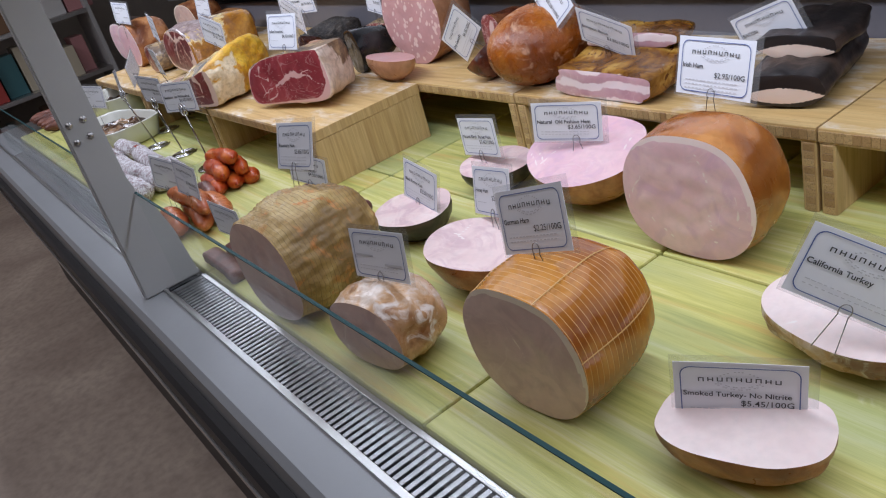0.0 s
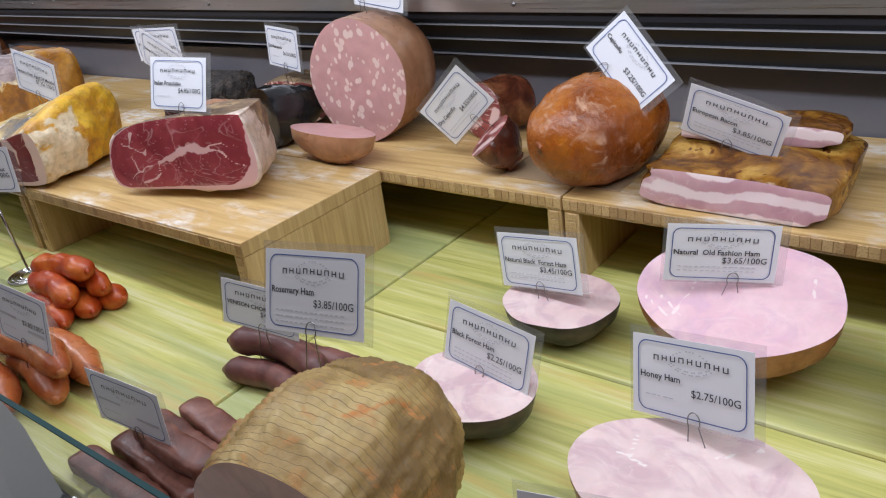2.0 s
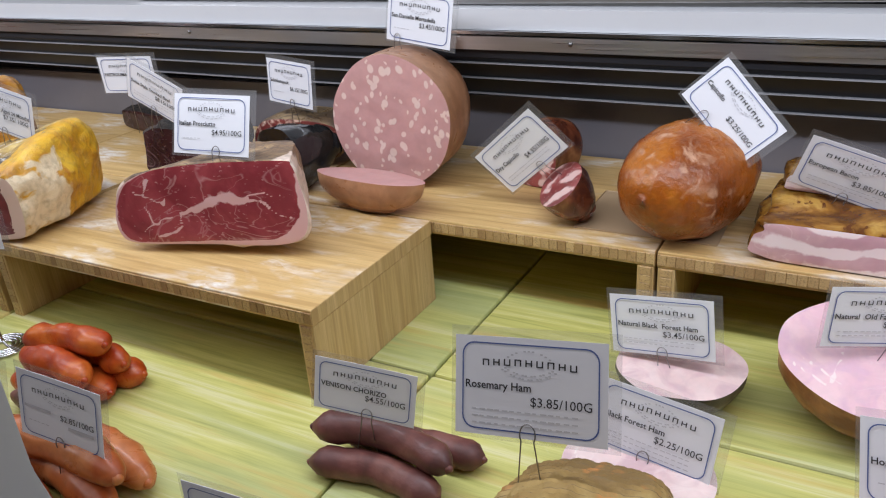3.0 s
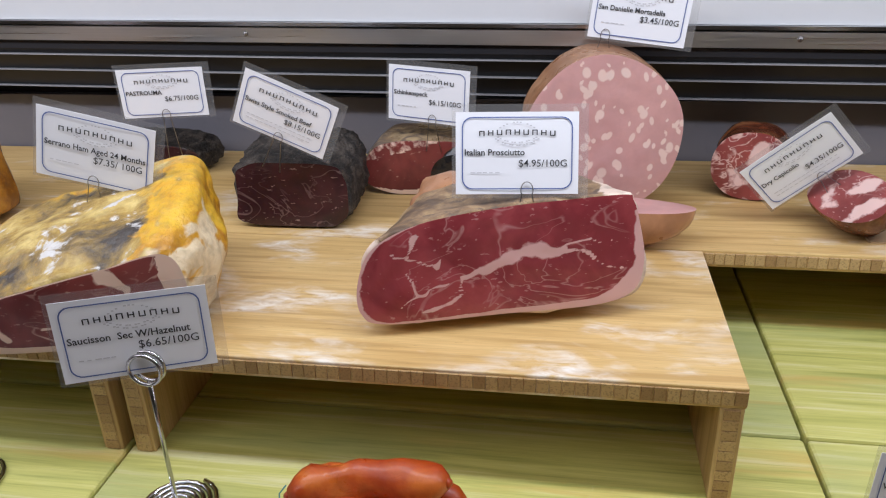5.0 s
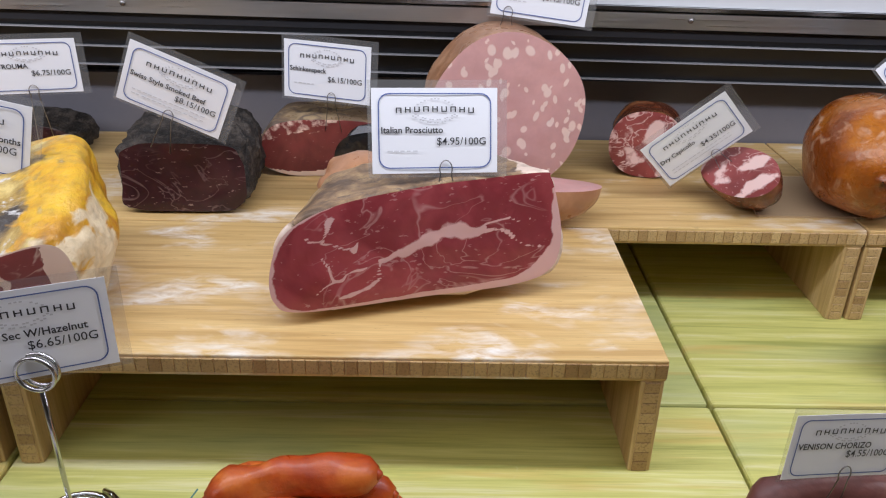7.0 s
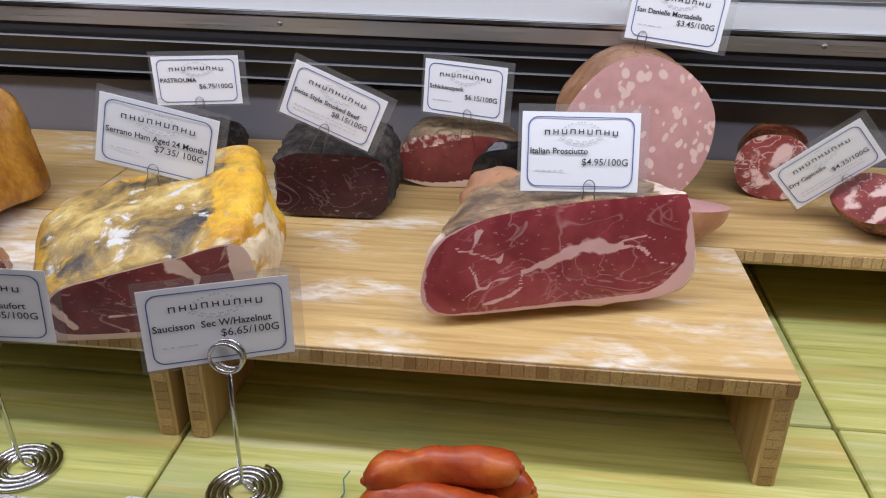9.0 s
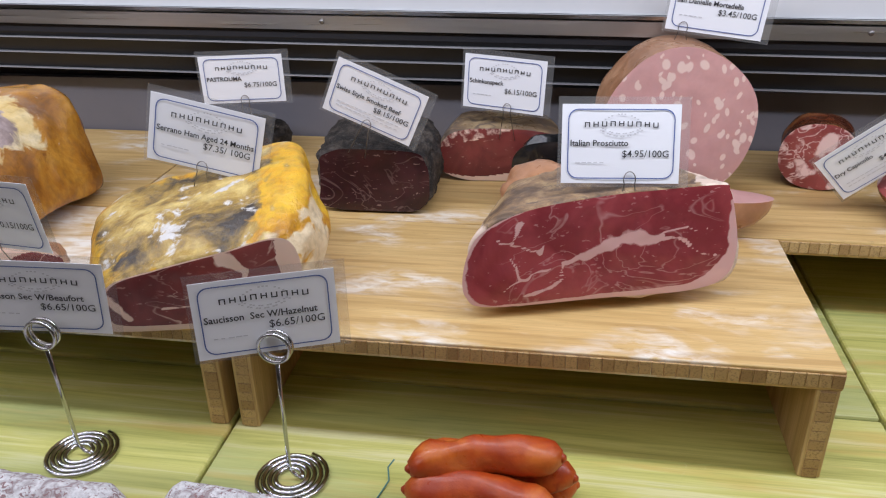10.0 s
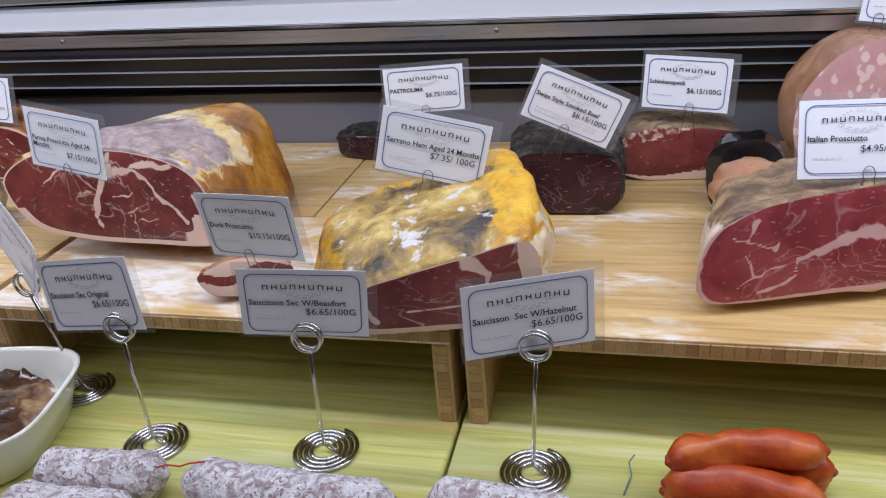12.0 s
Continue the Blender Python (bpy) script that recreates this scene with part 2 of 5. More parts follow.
def zoned_skin(name, base, *zones, rough=0.42, bump=0.6):
    """A skin whose zones, laid out by the mesh, blend raggedly into one another: three tones and spots for each."""
    n = Nodes(name, rough)
    s = random_shift(n)
    q = n.noise(80, detail=5, shift=s)

    def tones(a, b_, c3, scale, spots=None, at=(0.56, 0.63), twist=0.45):
        c = n.ramp(n.noise(scale, detail=7, rough=0.66, distortion=twist, shift=s), (0.37, a), (0.50, b_), (0.62, c3))
        if spots:
            c = n.mix(n.ramp(n.noise(scale * 2.1, detail=7, rough=0.66, distortion=twist, shift=s), *black_white(*at)), c, spots)
        return c

    c = tones(*base)
    ragged = n.math("MULTIPLY", n.math("SUBTRACT", n.noise(28, detail=5, distortion=0.8, shift=s), 0.5), 2.2)
    for k, zone in enumerate(zones):
        f = n.math("ADD", n.attr(f"zone{k + 1}"), ragged)
        c = n.mix(n.ramp(f, *black_white(0.40, 0.60)), c, tones(*zone))
    c = n.mix(n.math("MULTIPLY", n.ramp(q, *black_white(0.45, 0.70)), 0.35), c, (0.12, 0.07, 0.035))
    n.colour(c).bump(n.math("ADD", q, n.noise(24, detail=5, distortion=1.0, shift=s)), bump, 0.002)
    return n.mat


HAM_PINK = face_material("ham_cut_pink", (0.82, 0.57, 0.59), (0.77, 0.49, 0.54), (0.85, 0.70, 0.68), veins=0.3, patches=(0.68, 0.43, 0.53))
HAM_PALE = face_material("ham_cut_pale", (0.80, 0.63, 0.60), (0.73, 0.54, 0.52), (0.82, 0.72, 0.68), veins=0.3, patches=(0.58, 0.38, 0.41))
HAM_TAN = face_material("ham_cut_tan", (0.70, 0.49, 0.40), (0.63, 0.43, 0.36), (0.80, 0.66, 0.52), veins=0.2, patches=(0.53, 0.34, 0.29))
TURKEY = face_material("turkey_cut_white", (0.82, 0.69, 0.65), (0.76, 0.61, 0.58), (0.84, 0.78, 0.74), veins=0.15)
CURED_RED = face_material("cured_ham_red", (0.35, 0.062, 0.072), (0.23, 0.032, 0.040), (0.66, 0.40, 0.38), veins=0.4, specks=0.35, fuzz=0.35, rough=0.25)
CURED_DARK = face_material("cured_ham_dark", (0.21, 0.042, 0.036), (0.115, 0.020, 0.020), (0.70, 0.50, 0.40), veins=0.8, specks=0.3, fuzz=0.45, rough=0.3)
BEEF_DARK = face_material("smoked_beef_dark", (0.045, 0.012, 0.015), (0.024, 0.008, 0.010), (0.30, 0.19, 0.18), veins=0.4, specks=0.55, rough=0.25)
MORTADELLA = face_material("mortadella_cut", (0.58, 0.32, 0.30), (0.53, 0.29, 0.275), (0.72, 0.53, 0.47), fuzz=0.05, rough=0.4)
BACON_CUT = face_material("bacon_cut", (0.60, 0.37, 0.38), (0.50, 0.28, 0.31), (0.80, 0.66, 0.64), veins=0.3, fuzz=0.25)
BLACK_BACON_CUT = face_material("black_bacon_cut", (0.022, 0.016, 0.015), (0.012, 0.010, 0.010), (0.70, 0.54, 0.44), fuzz=0.3, rough=0.35)
COPPA_CUT = face_material("coppa_cut", (0.32, 0.07, 0.065), (0.20, 0.038, 0.036), (0.72, 0.50, 0.46), veins=1.0, specks=0.6, fuzz=0.4)

RIND_BROWN = rind_material("smoked_brown_rind", (0.17, 0.048, 0.016), (0.34, 0.125, 0.042), (0.50, 0.23, 0.09), 14, 0.36, 0.6)
RIND_ORANGE = rind_material("orange_glazed_rind", (0.27, 0.072, 0.007), (0.43, 0.140, 0.011), (0.58, 0.24, 0.028), 8, 0.2, 0.12, coat=0.8)
RIND_AMBER = rind_material("amber_smoked_rind", (0.28, 0.085, 0.015), (0.44, 0.155, 0.028), (0.55, 0.235, 0.06), 9, 0.26, 0.25, coat=0.3)
RIND_HERB = rind_material("herb_crusted_rind", (0.22, 0.130, 0.038), (0.39, 0.250, 0.078), (0.51, 0.365, 0.14), 11, 0.5, 1.3, (0.54, 0.22, 0.055), (0.56, 0.68))
RIND_BLACK = rind_material("black_smoked_rind", (0.012, 0.010, 0.010), (0.028, 0.020, 0.018), (0.07, 0.045, 0.035), 14, 0.4, 0.5)
RIND_SPICE = rind_material("spice_rubbed_rind", (0.20, 0.044, 0.004), (0.325, 0.082, 0.006), (0.42, 0.132, 0.012), 13, 0.30, 1.2, (0.56, 0.31, 0.19), (0.55, 0.70), 0.4, 130)
# serrano's grey-white spots: mould, with film highlights put into the colour too
SKIN_SERRANO = zoned_skin("serrano_skin", ((0.40, 0.16, 0.008), (0.62, 0.31, 0.010), (0.70, 0.42, 0.025), 11, (0.46, 0.17, 0.008), (0.58, 0.70)), ((0.040, 0.030, 0.024), (0.38, 0.24, 0.055), (0.64, 0.48, 0.17), 15, (0.64, 0.62, 0.60), (0.57, 0.63), 0.35), ((0.66, 0.50, 0.30), (0.76, 0.63, 0.42), (0.78, 0.68, 0.52), 9), bump=1.6)
SKIN_PARMA = zoned_skin("parma_skin", ((0.22, 0.080, 0.010), (0.40, 0.165, 0.018), (0.54, 0.26, 0.035), 11, (0.24, 0.08, 0.010), (0.60, 0.70)), ((0.62, 0.42, 0.13), (0.72, 0.56, 0.28), (0.76, 0.66, 0.46), 9), ((0.22, 0.16, 0.15), (0.34, 0.26, 0.25), (0.46, 0.36, 0.33), 20, (0.52, 0.40, 0.28), (0.61, 0.66)), rough=0.26)
SKIN_PROSCIUTTO = zoned_skin("prosciutto_skin", ((0.10, 0.060, 0.035), (0.26, 0.16, 0.085), (0.44, 0.30, 0.15), 26, (0.13, 0.085, 0.06), (0.54, 0.62)), ((0.60, 0.43, 0.33), (0.70, 0.55, 0.45), (0.74, 0.60, 0.50), 9), rough=0.5)
RIND_FAT = rind_material("ham_fat_skin", (0.15, 0.10, 0.07), (0.32, 0.22, 0.13), (0.52, 0.38, 0.22), 12, 0.32, 0.5, (0.19, 0.14, 0.11), (0.50, 0.58), 1.2)
RIND_CRUST = rind_material("roasted_crust", (0.20, 0.08, 0.03), (0.52, 0.30, 0.14), (0.70, 0.58, 0.48), 13, 0.3, 0.5, (0.70, 0.62, 0.56), (0.56, 0.66))
RIND_COPPA = rind_material("dark_coppa_rind", (0.06, 0.016, 0.009), (0.16, 0.045, 0.020), (0.30, 0.12, 0.05), 18, 0.22, 0.7)
RIND_TAN = rind_material("tan_casing", (0.32, 0.145, 0.07), (0.42, 0.205, 0.105), (0.50, 0.27, 0.15), 10, 0.35)
BEEF_SKIN = rind_material("dark_beef_skin", (0.008, 0.006, 0.005), (0.022, 0.016, 0.013), (0.070, 0.055, 0.044), 60, 0.62, 2.5, (0.11, 0.09, 0.075), (0.58, 0.66), fine=200)
BACON_RIND = rind_material("golden_bacon_rind", (0.10, 0.034, 0.006), (0.30, 0.13, 0.018), (0.52, 0.30, 0.065), 17, 0.2, 1.4, (0.12, 0.036, 0.008), (0.57, 0.63), 0.7)
SAUSAGE_RED = rind_material("red_chorizo_casing", (0.34, 0.035, 0.006), (0.47, 0.075, 0.010), (0.58, 0.14, 0.022), 18, 0.36, 0.5, (0.36, 0.035, 0.008), (0.62, 0.72))
SAUSAGE_ORANGE = rind_material("orange_sausage_casing", (0.36, 0.075, 0.018), (0.50, 0.145, 0.042), (0.58, 0.21, 0.075), 12, 0.32, 0.2)
SAUSAGE_DARK = rind_material("dark_sausage_casing", (0.075, 0.026, 0.022), (0.14, 0.046, 0.038), (0.21, 0.08, 0.062), 14, 0.46, 0.5)
SAUSAGE_STICK = rind_material("dried_sausage_casing", (0.09, 0.030, 0.020), (0.17, 0.060, 0.040), (0.26, 0.11, 0.08), 18, 0.4, 0.5)
SAUSAGE_WHITE = rind_material("white_mould_casing", (0.36, 0.29, 0.30), (0.66, 0.64, 0.66), (0.80, 0.79, 0.81), 70, 0.75, 1.6, (0.30, 0.18, 0.18), (0.55, 0.61), 1.2, 260)
NETTING = Nodes("elastic_netting", 0.35).colour((0.62, 0.35, 0.11)).mat
NET_DARK = Nodes("browned_netting", 0.6).colour((0.19, 0.125, 0.05)).mat
WRAP = rind_material("black_plastic_wrap", (0.008, 0.008, 0.009), (0.014, 0.014, 0.016), (0.025, 0.025, 0.025), 10, 0.12, 0.35)
JELLY = rind_material("dark_jellied_terrine", (0.03, 0.014, 0.008), (0.09, 0.04, 0.02), (0.36, 0.22, 0.12), 16, 0.15, 0.3)
TWINE = Nodes("red_twine", 0.7).colour((0.55, 0.05, 0.03)).mat
GREASE_PAPER = paint("brown_paper", (0.48, 0.34, 0.20), 0.6, 0.2)


# ---- building helpers ----
def solid(name, verts, faces, mat, parent=None, label="", smooth=True, mats=(), index=None):
    mesh = bpy.data.meshes.new(name)
    mesh.from_pydata([tuple(v) for v in verts], [], faces)
    for m in (mat, *mats):
        mesh.materials.append(m)
    if index:
        mesh.polygons.foreach_set("material_index", index)
    mesh.polygons.foreach_set("use_smooth", [smooth] * len(mesh.polygons))
    mesh.update()
    ob = new(name, mesh)
    ob.parent = parent
    if label:
        ob["label"] = label
    return ob


def part(name, bm, material, parent, label="", smooth=False):
    mesh = bpy.data.meshes.new(name)
    bm.to_mesh(mesh)
    bm.free()
    mesh.materials.append(material)
    mesh.polygons.foreach_set("use_smooth", [smooth] * len(mesh.polygons))
    ob = new(name, mesh)
    ob.parent = parent
    if label:
        ob["label"] = label
    return ob


def box_bm(x0, x1, y0, y1, z0, z1, bevel=0.0):
    bm = bmesh.new()
    bmesh.ops.create_cube(bm, size=1.0)
    bmesh.ops.transform(bm, matrix=Matrix.LocRotScale(((x0 + x1) / 2, (y0 + y1) / 2, (z0 + z1) / 2), None, (x1 - x0, y1 - y0, z1 - z0)), verts=bm.verts)
    if bevel:
        bmesh.ops.bevel(bm, geom=bm.edges[:], offset=bevel, segments=2, affect="EDGES", profile=0.5)
    return bm


def box(name, x0, x1, y0, y1, z0, z1, mat, parent=None, bevel=0.002, label=""):
    return part(name, box_bm(x0, x1, y0, y1, z0, z1, bevel), mat, parent, label)


def prism(name, outline, x0, x1, mat, parent=None, label="", bevel=0.0, fall=0.0):
    """A profile in y and z, drawn along x."""
    bm = bmesh.new()
    ends = [[bm.verts.new((x, y, z - fall * (x + 1.6))) for y, z in outline] for x in (x0, x1)]
    bm.faces.new(ends[0])
    bm.faces.new(ends[1][::-1])
    for i in range(len(outline)):
        j = (i + 1) % len(outline)
        bm.faces.new((ends[0][i], ends[1][i], ends[1][j], ends[0][j]))
    bmesh.ops.recalc_face_normals(bm, faces=bm.faces[:])
    if bevel:
        bmesh.ops.bevel(bm, geom=bm.edges[:], offset=bevel, segments=2, affect="EDGES")
    return part(name, bm, mat, parent, label)


def tube(name, pts, radius, mat, parent=None, label="", sides=8, closed=False, wobble=0.0, seed=0, pitch=60):
    """A round bar along a line of points; radius may be a list."""
    pts = [Vector(p) for p in pts]
    n = len(pts)
    radii = radius if isinstance(radius, (list, tuple)) else [radius] * n
    verts, faces = [], []
    up = Vector((0, 0, 1))
    d0 = (pts[1] - pts[0]).normalized()
    if abs(d0.dot(up)) > 0.9:
        up = Vector((0, 1, 0))
    side = d0.cross(up).normalized()
    for i, p in enumerate(pts):
        a = pts[(i - 1) % n] if closed or i else pts[0]
        b = pts[(i + 1) % n] if closed or i < n - 1 else pts[-1]
        d = (b - a).normalized()
        side = (side - d * side.dot(d)).normalized()
        other = d.cross(side)
        for k in range(sides):
            ang = 2 * math.pi * k / sides
            r = radii[i]
            v = p + (side * math.cos(ang) + other * math.sin(ang)) * r
            if wobble:
                v += (v - p) * wobble * noise.noise(v * pitch + Vector((seed, 0, 0)))
            verts.append(v)
    rows = n if closed else n - 1
    for i in range(rows):
        j = (i + 1) % n
        for k in range(sides):
            m = (k + 1) % sides
            faces.append((i * sides + k, i * sides + m, j * sides + m, j * sides + k))
    if not closed:
        faces += [tuple(range(sides))[::-1], tuple(range((n - 1) * sides, n * sides))]
    return solid(name, verts, faces, mat, parent, label)


def thing(name, label, category, group="", at=None):
    ob = new(name)
    ob.empty_display_size = 0.02
    if at is not None:
        ob.matrix_world = at
    return tagged(ob, label, category, group)


def rest(root, support):
    """Lowers or lifts a thing until its lowest point lies on its support."""
    bpy.context.view_layer.update()
    low = min((root.matrix_world @ c.matrix_local @ v.co).z for c in root.children if c.type == "MESH" and c.get("base", 1) for v in c.data.vertices)
    root.location.z += support - low


def smooth_ring(points, n=72):
    """A closed, rounded outline through a few corners."""
    p, out = [Vector(q) for q in points], []
    m = len(p)
    per = n // m + 1
    for i in range(m):
        a, b, c, d = p[i - 1], p[i], p[(i + 1) % m], p[(i + 2) % m]
        for k in range(per):
            t = k / per
            out.append(0.5 * ((2 * b) + (c - a) * t + (2 * a - 5 * b + 4 * c - d) * t * t + (3 * b - a - 3 * c + d) * t ** 3))
    return [(v.x, v.y) for v in out]


def oval(a, b, power=2.2, n=72, uneven=0.04, seed=0, flat=1.0):
    out = []
    for i in range(n):
        t = 2 * math.pi * i / n
        c, s = math.cos(t), math.sin(t)
        k = 1 + uneven * noise.noise((1.3 * c + seed * 3.1, 1.3 * s, seed))
        x, z = a * math.copysign(abs(c) ** (2 / power), c) * k, b * math.copysign(abs(s) ** (2 / power), s) * k
        out.append((x, max(z, -b * flat)))
    return out


def dome(depth, end=0.25, steps=14, power=2.0):
    """Rings of a body that closes roundly: (depth, scale)."""
    return [(depth * s, max(end, (1 - s ** power) ** (1 / power)) if s > 0 else 1.0) for s in [(i / steps) ** 0.8 for i in range(steps + 1)]]


def barrel(depth, belly=0.06, shut=0.55, steps=18):
    """Rings of a body that bellies out and then rounds off at the back."""
    rows = []
    for i in range(steps + 1):
        s = i / steps
        k = 1 + belly * math.sin(math.pi * min(1, s * 1.3))
        if s > 0.6:
            q = (s - 0.6) / 0.4
            k *= shut + (1 - shut) * math.sqrt(max(0, 1 - q * q))
        rows.append((depth * s, k))
    return rows


def meat(root, outline, rings, rind, face, fat=None, lumps=0.0, lump_scale=14, face_name="cut_face", rind_name="rind", shift=(0, 0), seed=0, rim=0.0, rim_side=None, bulge=0.0, face_steps=22, shear=0.0, ground=False, size=(1, 1), zones=None, blend=0.024, quilt=0.0):
    """A cut piece of meat: its face in the local x-z plane looks to -y, the body goes to +y."""
    outline = [(x * size[0], z * size[1]) for x, z in outline]
    rings = [(d * size[0], k) for d, k in rings]
    if zones:
        fine = []
        for (d0, k0), (d1, k1) in zip(rings, rings[1:]):
            fine += [(d0 + (d1 - d0) * u / 5, k0 + (k1 - k0) * u / 5) for u in range(5)]
        rings = fine + [rings[-1]]
    n = len(outline)
    verts, faces = [], []
    low = min(z for x, z in outline) if ground else 0.0
    for d, k in rings:
        for i, (x, z) in enumerate(outline):
            if quilt and d > 0:
                x, z = x * (1 - quilt * (i % 4 == 0)), z * (1 - quilt * (i % 4 == 0))
            rise = shift[1] * d * ((z - low) / (-2 * low) if ground else 1.0)
            v = Vector((x * k + shift[0] * d, d + shear * z, low + (z - low) * k + rise))
            if lumps and d > 0:
                v += Vector((x, 0, z)).normalized() * lumps * noise.fractal(v * lump_scale + Vector((seed * 7.0, 0, 0)), 0.6, 2.0, 3)
            verts.append(v)
    for r in range(len(rings) - 1):
        for i in range(n):
            j = (i + 1) % n
            faces.append((r * n + i, (r + 1) * n + i, (r + 1) * n + j, r * n + j))
    faces.append(tuple(range((len(rings) - 1) * n, len(rings) * n)))
    if face is None:
        faces.append(tuple(range(n))[::-1])
    skin = solid(rind_name, verts, faces, rind, root)
    if zones:
        rows = [zones(v[0] / size[0], v[1] / size[0], v[2] / size[1]) for v in verts]
        for k in range(len(rows[0])):
            a = skin.data.attributes.new(f"zone{k + 1}", "FLOAT", "POINT")
            a.data.foreach_set("value", [max(0.0, min(1.0, 0.5 + row[k] / blend)) for row in rows])
    if face is None:
        return skin
    fv, ff, values = [], [], []
    for s in range(face_steps + 1):
        q = s / face_steps
        q = 1 - (1 - q) ** 1.25
        for i, (x, z) in enumerate(outline):
            px, pz = x * q * rings[0][1], low + (z * q - low) * rings[0][1]
            y = shear * pz - (0.0015 + bulge) * (1 - q ** 6) + 0.0012 * (1 - q ** 6) * noise.noise((px * 45 + seed, pz * 45, 3.0))
            fv.append((px, y, pz))
            f = fat(px / size[0], pz / size[1], q, math.atan2(pz, px)) if fat else 0.0
            if rim and q > 1 - rim * (rim_side(px, pz) if rim_side else 1.0):
                f = 1.0
            values.append(f)
    for s in range(face_steps):
        for i in range(n):
            j = (i + 1) % n
            ff.append((s * n + i, (s + 1) * n + i, (s + 1) * n + j, s * n + j))
    ob = solid(face_name, fv, ff, face, root)
    a = ob.data.attributes.new("fat", "FLOAT", "POINT")
    a.data.foreach_set("value", values)
    return skin


def near_line(x, z, a, b, w0, w1):
    """1 near the segment a-b, whose half width goes from w0 to w1; 0 away from it."""
    ax, az, bx, bz = *a, *b
    t = max(0.0, min(1.0, ((x - ax) * (bx - ax) + (z - az) * (bz - az)) / ((bx - ax) ** 2 + (bz - az) ** 2)))
    d = math.hypot(x - ax - t * (bx - ax), z - az - t * (bz - az))
    w = w0 + (w1 - w0) * t
    return max(0.0, min(1.0, 1.0 - 0.5 * d / w))


# ---- the room ----
tagged(box("floor", -8, 6, -6, 5, -0.1, 0.0, FLOOR, bevel=0), "brown polished concrete store floor", "floor", kind="structure")
tagged(box("ceiling", -8, 6, -6, 5, 3.3, 3.4, CEILING, bevel=0), "plain pale store ceiling", "ceiling", kind="structure")
for nm, args in (("wall_north", (-8, 6, 4.9, 5.0)), ("wall_south", (-8, 6, -6.0, -5.9)), ("wall_west", (-8.0, -7.9, -5.9, 4.9)), ("wall_east", (5.9, 6.0, -5.9, 4.9))):
    tagged(box(nm, *args, 0.0, 3.3, WALL, bevel=0), "plain brownish store wall", "wall", kind="structure")

# ---- the display case ----
DECK, TOP = 0.80, 0.935
X0, X1 = -3.9, 1.4
case = thing("display_case", "refrigerated deli display case with steel sill and black bumper", "display case", at=pose(0, 0, 0))
prism("base_panel", [(0.43, 0.0), (0.43, 0.70), (1.6, 0.70), (1.6, 0.0)], X0, X1, BLACK, case, "dark base panel")
prism("front_sill", [(0.362, 0.735), (0.362, 0.786), (0.372, 0.796), (0.432, 0.796), (0.434, 0.775), (0.515, 0.775), (0.515, 0.702), (0.40, 0.702)], X0, X1, SILL_GREY, case, "pale grey enamelled sill")
prism("sill_lip", [(0.4285, 0.7965), (0.4285, 0.801), (0.4345, 0.801), (0.4345, 0.7965)], X0, X1, STEEL, case)
prism("bumper", [(0.338, 0.690), (0.338, 0.730), (0.346, 0.738), (0.361, 0.738), (0.361, 0.685)], X0, X1, BLACK, case, "black rubber bumper strip")
prism("bumper_trim", [(0.335, 0.672), (0.335, 0.686), (0.361, 0.683), (0.361, 0.672)], X0, X1, STEEL, case, "steel trim strip")
prism("tray", [(0.516, 0.74), (0.516, 0.776), (1.55, 0.776), (1.55, 0.74)], X0, X1, STEEL, case)
FALL = 0.011
PANEL_GREY = paint("grey_satin_back_panel", (0.155, 0.15, 0.17), 0.3, 0.35, 4.0)
prism("back_panel", [(1.53, 0.777), (1.53, 1.035), (1.55, 1.035), (1.55, 0.777)], X0, X1, PANEL_GREY, case, "satin grey back panel with faint stains")
prism("vent_backing", [(1.552, 0.98), (1.552, 1.23), (1.60, 1.23), (1.60, 0.98)], X0, X1, VENT_BLACK, case)
prism("vent_cover", [(1.404, 1.135), (1.404, 1.148), (1.46, 1.15), (1.46, 1.137)], X0, X1, VENT_BLACK, case, fall=FALL)
BLADES = ((1.412, 1.124), (1.440, 1.092), (1.470, 1.057))
for (y, z), (yb, zb) in zip(((1.404, 1.137),) + BLADES, BLADES):
    prism("vent_blade", [(y + 0.003, z - 0.002), (y + 0.012, z - 0.002), (yb + 0.012, zb + 0.0022), (yb + 0.003, zb + 0.0022)], X0, X1, VENT_BLACK, case, fall=FALL)
for y, z in BLADES:
    prism("vent_edge", [(y - 0.0025, z - 0.0006), (y - 0.0025, z + 0.0008), (y + 0.012, z + 0.0016), (y + 0.012, z - 0.0014)], X0, X1, BLADE_EDGE, case, "pale thin blade edge", fall=FALL)
prism("rail", [(1.395, 1.150), (1.395, 1.172), (1.402, 1.175), (1.46, 1.175), (1.46, 1.152)], X0, X1, STEEL, case, "steel door rail with screws", fall=FALL)
prism("rail_lip", [(1.392, 1.1755), (1.392, 1.181), (1.46, 1.181), (1.46, 1.1755)], X0, X1, CHROME, case, "polished rail lip", fall=FALL)
prism("door_track", [(1.400, 1.1815), (1.400, 1.214), (1.46, 1.218), (1.46, 1.1815)], X0, X1, DOOR_WHITE, case, "white door track", fall=FALL)
for k in range(-3, 3):
    bm = bmesh.new()
    bmesh.ops.create_uvsphere(bm, u_segments=10, v_segments=6, radius=0.0042)
    x = -1.985 + 0.8125 * (k + 1)
    bmesh.ops.transform(bm, matrix=pose(x, 1.394, 1.163 - FALL * (x + 1.6)) @ Matrix.Diagonal((1, 0.5, 1, 1)), verts=bm.verts)
    part("screw", bm, WIRE, case, smooth=True)
